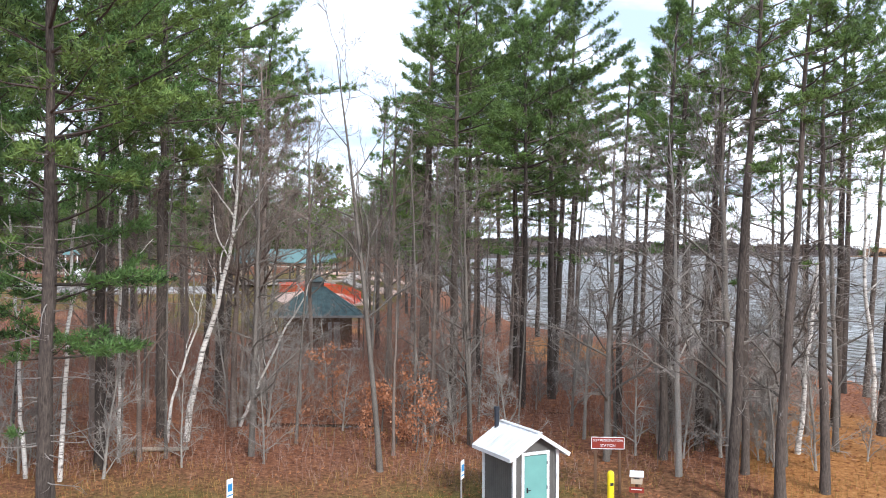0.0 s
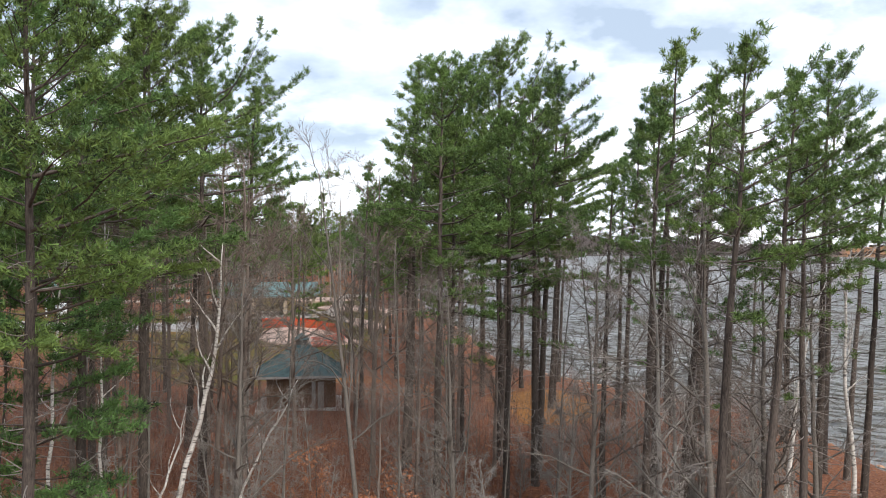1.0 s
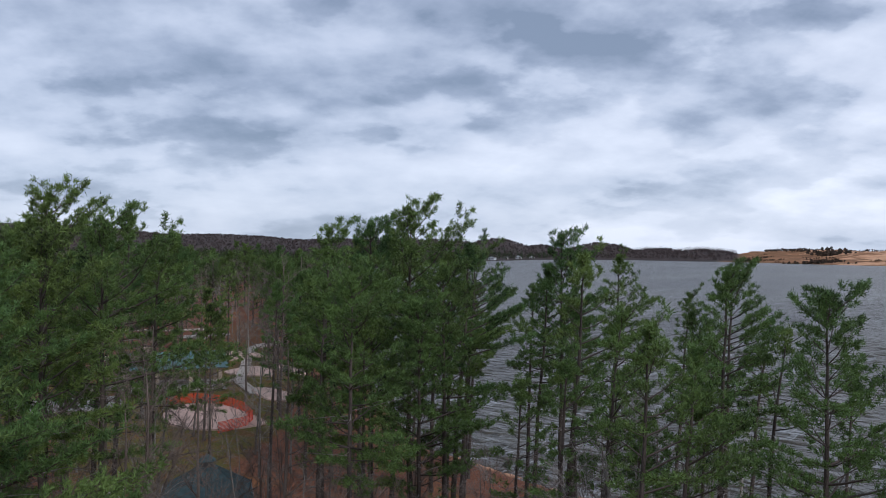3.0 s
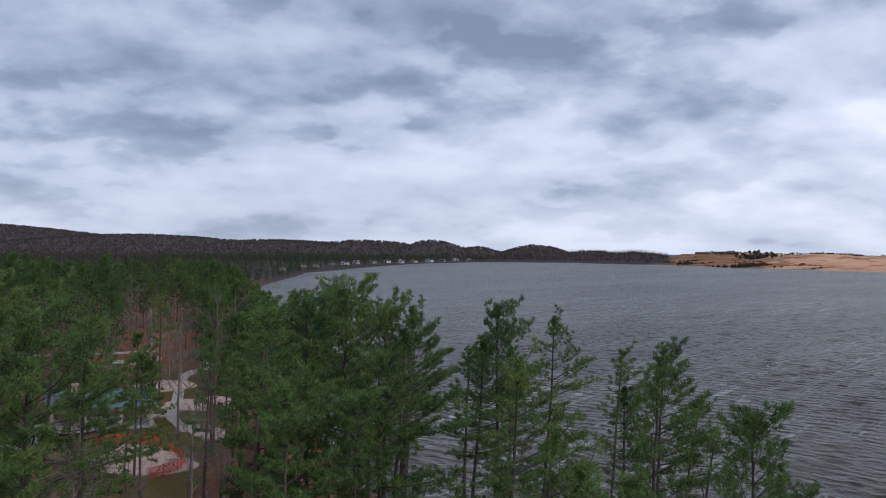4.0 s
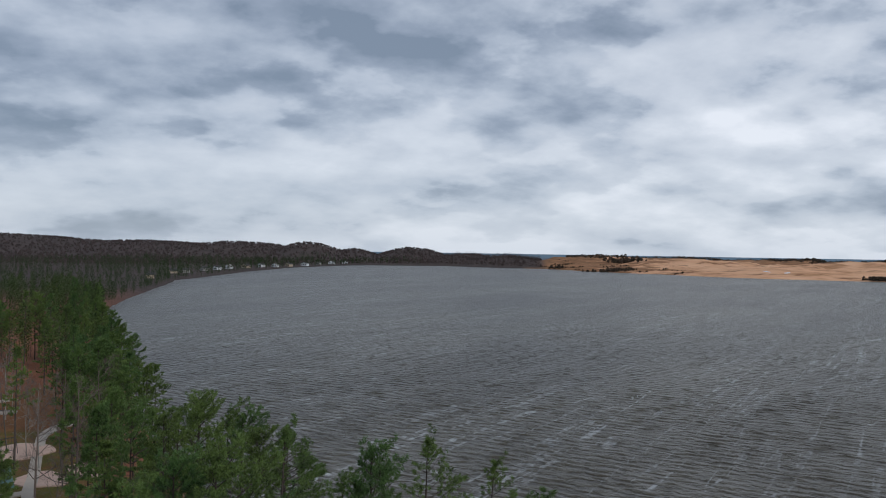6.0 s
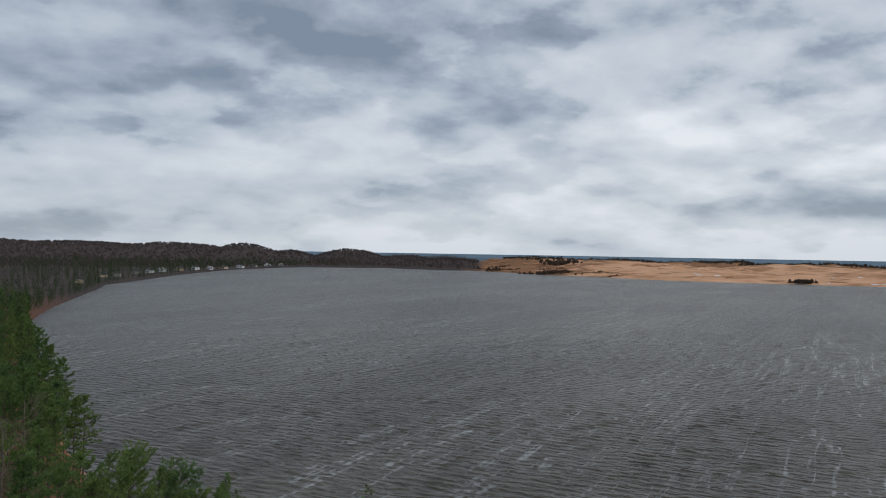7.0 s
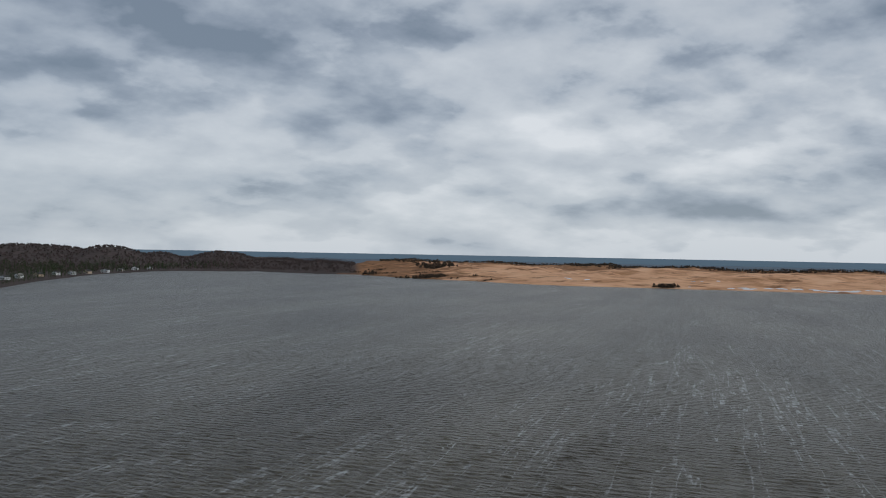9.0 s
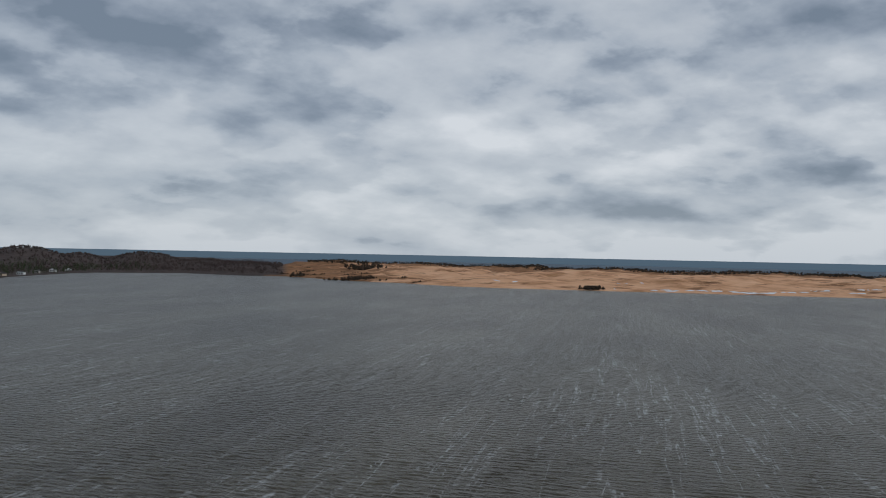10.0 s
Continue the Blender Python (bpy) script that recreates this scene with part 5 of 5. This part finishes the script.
def flat_patch(name, label, category, mat, pts, lift=.16, kind="structure"):
    """A thin slab over the lawn with a soft outline through pts."""
    n = len(pts)
    line = []
    for i in range(n):
        p0, p1, p2, p3 = (np.array(pts[(i + k - 1) % n], float) for k in range(4))
        for t in np.linspace(0, 1, 6, endpoint=False):
            line.append(.5 * (2 * p1 + (p2 - p0) * t + (2 * p0 - 5 * p1 + 4 * p2 - p3) * t * t + (3 * p1 - p0 - 3 * p2 + p3) * t ** 3))
    line = np.array(line)
    mid = line.mean(0)
    bm = bmesh.new()
    rings = []
    for s in (0, .25, .5, .75, 1.0):
        q = mid + (line - mid) * s
        z = height(q[:, 0], q[:, 1]) + lift
        rings.append([bm.verts.new((a, b, c)) for (a, b), c in zip(q, z)] if s else None)
    m = len(line)
    hub = bm.verts.new((mid[0], mid[1], ground_z(*mid) + lift))
    for i in range(m):
        bm.faces.new((hub, rings[1][i], rings[1][(i + 1) % m]))
    for lo, hi in zip(rings[1:], rings[2:]):
        for i in range(m):
            bm.faces.new((lo[i], hi[i], hi[(i + 1) % m], lo[(i + 1) % m]))
    edge = [bm.verts.new((v.co.x, v.co.y, v.co.z - .5)) for v in rings[-1]]
    for i in range(m):
        bm.faces.new((rings[-1][i], edge[i], edge[(i + 1) % m], rings[-1][(i + 1) % m]))
    bmesh.ops.recalc_face_normals(bm, faces=bm.faces)
    return tagged(part(name, bm, mat), label, category, kind=kind)


def strip(name, label, mat, line, wide, lift=.18):
    """A path of even width along a line."""
    line = np.array(line, float)
    s = np.linspace(0, len(line) - 1, 8 * (len(line) - 1) + 1)
    p = np.stack([np.interp(s, range(len(line)), line[:, c]) for c in (0, 1)], -1)
    for _ in range(6):
        p[1:-1] = (p[:-2] + 2 * p[1:-1] + p[2:]) / 4
    d = unit(np.gradient(p, axis=0))
    side = np.stack((-d[:, 1], d[:, 0]), -1) * wide / 2
    bm, rows_ = bmesh.new(), []
    for off, dz in ((-1, -.45), (-1, 0), (1, 0), (1, -.45)):
        q = p + side * off
        rows_.append([bm.verts.new((a, b, c + lift + dz)) for (a, b), c in zip(q, height(q[:, 0], q[:, 1]))])
    for a, b in zip(rows_, rows_[1:]):
        for i in range(len(p) - 1):
            bm.faces.new((a[i], a[i + 1], b[i + 1], b[i]))
    bmesh.ops.recalc_face_normals(bm, faces=bm.faces)
    return tagged(part(name, bm, mat), label, "path", kind="structure")


flat_patch("sand_yard", "bare pinkish sand inside the netting", "sand", PINK_SAND, ((-18.5, 106.3), (-13.5, 106.8), (-9.2, 102.3), (-7.7, 99.7), (-10.9, 97.1), (-16.0, 97.5), (-19.3, 101.3)))
flat_patch("sand_pit", "pale pink play sand among the lawns", "sand", PINK_SAND, ((-15.6, 125.9), (-12.6, 129.6), (-9.3, 128.6), (-8.9, 124.2), (-12.3, 122.9)))
flat_patch("sand_pit", "pale pink play sand beside the beach", "sand", PINK_SAND, ((-10.7, 114.4), (-8.7, 116.8), (-5.8, 115.2), (-5.4, 112.0), (-8.4, 110.8)))
flat_patch("sand_pit", "pale pink play sand behind the beach", "sand", PINK_SAND, ((-9.3, 132.5), (-7.4, 136.6), (-4.6, 134.5), (-4.6, 129.5), (-7.0, 128.1)))
flat_patch("plaza", "round pinkish paved plaza", "paving", PINK_SAND, ((-21.1, 143.1), (-17.3, 148.7), (-13.0, 147.0), (-11.6, 142.3), (-15.0, 137.8), (-19.2, 137.9)))
strip("path", "pale concrete footpath across the lawn", PAVING, ((-10.0, 112.4), (-13.0, 119.4), (-12.9, 126.8), (-13.7, 138.8)), 1.5)
strip("path", "pale concrete footpath across the lawn", PAVING, ((-14.1, 146.0), (-14.6, 154.3), (-12.9, 162.5), (-10.5, 168.7), (-12.4, 178.0)), 1.5)
strip("path", "pale concrete footpath below the shelter", PAVING, ((-30.5, 113.3), (-23.5, 118.7), (-18.4, 119.2), (-12.9, 120.8)), 1.5)
strip("path", "pale footpath at the back of the park", PAVING, ((-56.0, 183.9), (-40.8, 183.1), (-32.2, 185.3), (-23.7, 188.6)), 2.2)
strip("drive", "grey asphalt drive at the back of the woods", GREY_STONE, ((-105.4, 115.7), (-66.8, 106.1), (-47.7, 103.9), (-33.3, 105.1), (-25.2, 108.6)), 5.5)
strip("drive", "pale drive further behind the woods", PAVING, ((-114.5, 144.6), (-75.6, 136.5), (-48.7, 136.3), (-33.4, 141.6)), 4.5)


def netting(points):
    """Orange barrier netting on stakes."""
    root = thing("barrier_netting", "sagging orange plastic barrier netting on thin stakes", "fence")
    for (x0, y0), (x1, y1) in zip(points, points[1:]):
        n = max(2, int(math.hypot(x1 - x0, y1 - y0) / 1.8))
        for i in range(n):
            a, b = i / n, (i + 1) / n
            pa, pb = (x0 + (x1 - x0) * a, y0 + (y1 - y0) * a), (x0 + (x1 - x0) * b, y0 + (y1 - y0) * b)
            za, zb = ground_z(*pa), ground_z(*pb)
            part("stake", rod(bmesh.new(), (*pa, za - .1), (*pa, za + 1.3), .03, sides=5), DARK_METAL, root)
            bm = bmesh.new()
            for k in range(9):                               # strands
                h = .1 + k * .135
                rod(bm, (*pa, za + h), ((pa[0] + pb[0]) / 2, (pa[1] + pb[1]) / 2, (za + zb) / 2 + h - .04), .040, sides=4)
                rod(bm, ((pa[0] + pb[0]) / 2, (pa[1] + pb[1]) / 2, (za + zb) / 2 + h - .04), (*pb, zb + h), .040, sides=4)
            part("net", bm, ORANGE_NET, root, "orange plastic mesh")


netting([(-19.9, 107.1), (-16.9, 107.9), (-13.5, 106.8), (-10.6, 103.9), (-9.3, 100.6), (-9.8, 98.0), (-12.5, 95.9)])


def play_tower(x, y):
    root = thing("play_tower", "playground tower with teal roof and white slide", "playground", at=pose(x, y, ground_z(x, y), 0, 0, 20))
    for a in (-1, 1):
        for b in (-1, 1):
            part("post", rod(bmesh.new(), (a * .7, b * .7, -.1), (a * .7, b * .7, 3.6), .06), WHITE_PAINT, root)
    part("deck", boxed(0, 0, 1.5, 1.5, 1.5, .08, bevel=.01), BROWN_WOOD, root)
    bm = bmesh.new()
    bmesh.ops.create_cone(bm, cap_ends=True, segments=4, radius1=1.5, radius2=.04, depth=1.1, matrix=pose(0, 0, 4.0, 0, 0, 45))
    part("roof", bm, TEAL_METAL, root)
    sh = Shape()
    sh.tube([(1.2 + .7 * math.cos(a), -.9 + .7 * math.sin(a), 1.7 - a * .17) for a in np.linspace(0, 8.5, 26)], [.28] * 26, 8)
    part("slide", sh.mesh("slide", WHITE_PAINT), None, root, "white spiral slide")
    for z in (1.9, 2.3):
        part("rail", rod(bmesh.new(), (-.7, -.7, z), (.7, -.7, z), .03), TEAL_METAL, root)


play_tower(-47.5, 113.0)


def swing(x, y):
    root = thing("swing_frame", "dark steel swing frame on the plaza", "playground", at=pose(x, y, ground_z(x, y), 0, 0, 30))
    for s in (-1, 1):
        for b in (-1, 1):
            part("leg", rod(bmesh.new(), (s * 1.5, b * .8, -.1), (s * 1.5, 0, 2.4), .05), DARK_METAL, root)
    part("top_bar", rod(bmesh.new(), (-1.5, 0, 2.4), (1.5, 0, 2.4), .05), DARK_METAL, root)
    for x0 in (-.7, .7):
        seat = part("seat", boxed(x0, 0, .55, .45, .18, .03), DARK_METAL, root)
        for s in (-.2, .2):
            part("chain", rod(bmesh.new(), (x0 + s, 0, .56), (x0 + s, 0, 2.4), .012, sides=4), DARK_METAL, seat)


swing(-18.2, 141.5)


def slab_stack(x, y, turn):
    root = thing("slab_stack", "stacked pale concrete slabs lying on grass", "slabs", "slab stacks", pose(x, y, ground_z(x, y), 0, 0, turn))
    rr = random.Random(int(x * 10))
    for i in range(7):
        part("slab", boxed(rr.uniform(-1.6, 1.6), rr.uniform(-1.5, 1.5), .12 + .2 * (i % 3), rr.uniform(1.5, 2.6), rr.uniform(.8, 1.4), .18, rr.uniform(-20, 20), .02), CONCRETE, root)


slab_stack(-22.8, 174.1, 15)
slab_stack(-26.2, 170.1, -20)


def house(x, y, turn, wall, roof, w=10.0, d=8.0, e=3.2, rise=2.2, name="lake_house", label="small lakeside house with pitched roof"):
    root = thing(name, label, "house", "lakeside houses", pose(x, y, ground_z(x, y), 0, 0, turn))
    bm = boxed(0, 0, e / 2 - .4, w, d, e + .8)
    v = [bm.verts.new((sx * w / 2, sy * (d / 2), z)) for sy, sx, z in ((-1, -1, e), (-1, 1, e), (1, -1, e), (1, 1, e))]
    a = [bm.verts.new((0, -d / 2, e + rise)), bm.verts.new((0, d / 2, e + rise))]
    bm.faces.new((v[0], v[1], a[0]))
    bm.faces.new((v[3], v[2], a[1]))
    part("wall", bm, wall, root)
    part("roof", place_mesh(gable_roof(bmesh.new(), w + 1.0, d + 1.0, rise + .25, .2), (0, 0, e - .2)), roof, root)
    for x0 in (-w * .3, 0, w * .3):
        win = part("window", boxed(x0, -d / 2 - .03, e * .5, w * .16, .08, e * .45), GLASS_DARK, root)
        part("sill", boxed(x0, -d / 2 - .08, e * .5 - e * .24, w * .19, .16, .1), WHITE_PAINT, win)
    part("door", boxed(w * .43, -d / 2 - .03, 1.05, .9, .08, 2.1), BROWN_WOOD, root)


# houses along the shore: distance behind it follows the shore's own line
rr = random.Random(9)
for i, (x, y, turn, wall, roof) in enumerate(((42, 1080, -80, TAN_WALL, DARK_ROOF), (58, 1122, -75, GREY_STONE, DARK_ROOF), (87, 1212, -70, GREY_STONE, DARK_ROOF), (107, 1254, -68, WHITE_PAINT, DARK_ROOF),
                                               (129, 1321, -65, WHITE_PAINT, GREY_STONE), (160, 1381, -62, TAN_WALL, DARK_ROOF), (191, 1441, -60, WHITE_PAINT, DARK_ROOF), (222, 1502, -58, WHITE_PAINT, GREY_STONE),
                                               (255, 1563, -55, TAN_WALL, DARK_ROOF), (295, 1631, -50, WHITE_PAINT, DARK_ROOF), (335, 1703, -45, GREY_STONE, DARK_ROOF), (376, 1776, -40, WHITE_PAINT, DARK_ROOF),
                                               (417, 1838, -20, WHITE_PAINT, WHITE_PAINT), (15, 924, -85, TAN_WALL, DARK_ROOF))):
    house(x - 6, y + 8, turn, wall, roof, rr.uniform(9, 14), rr.uniform(7, 10), rr.uniform(2.8, 4.5), rr.uniform(1.6, 2.8))


def snow_patches():
    """Old wind-packed snow lying on the lee of the dunes, in one mesh."""
    rng = np.random.default_rng(91)
    bm = bmesh.new()
    for az, gap_in, n in ((49.6, 12, 5), (51.5, 26.4, 8), (52.8, 21.6, 9), (54.2, 16.8, 10), (55.6, 16.8, 8), (56.9, 36, 4), (58.8, 72, 6), (60.6, 48, 6), (61.5, 84, 8), (45.5, 21.6, 3), (47.8, 108, 3), (39.6, 72, 2)):
        for _ in range(n):
            a = radians(az + rng.normal() * .45)
            r = 1080.0
            while shore_gap(np.array([r * math.sin(a)]), np.array([r * math.cos(a)]))[0] < 0 and r < 2400:
                r += 4
            r += gap_in * 1.2 + rng.uniform(-6, 10)
            x, y = r * math.sin(a), r * math.cos(a)
            long, wide, turn = rng.uniform(2.5, 9), rng.uniform(2, 8), a + rng.normal() * .2
            ring_ = []
            for t in np.linspace(0, 6.283, 11, endpoint=False):
                k = rng.uniform(.6, 1.2)
                u, w = math.cos(t) * long * k, math.sin(t) * wide * k
                px, py = x + u * math.cos(turn) + w * math.sin(turn), y - u * math.sin(turn) + w * math.cos(turn)
                ring_.append(bm.verts.new((px, py, ground_z(px, py) + .15)))
            top = bm.verts.new((x, y, ground_z(x, y) + 1.2))
            for i in range(11):
                bm.faces.new((ring_[i], ring_[(i + 1) % 11], top))
    bmesh.ops.recalc_face_normals(bm, faces=bm.faces)
    tagged(part("snow_patches", bm, SNOW), "scattered patches of old white snow on the sand", "snow", kind="stuff")


snow_patches()
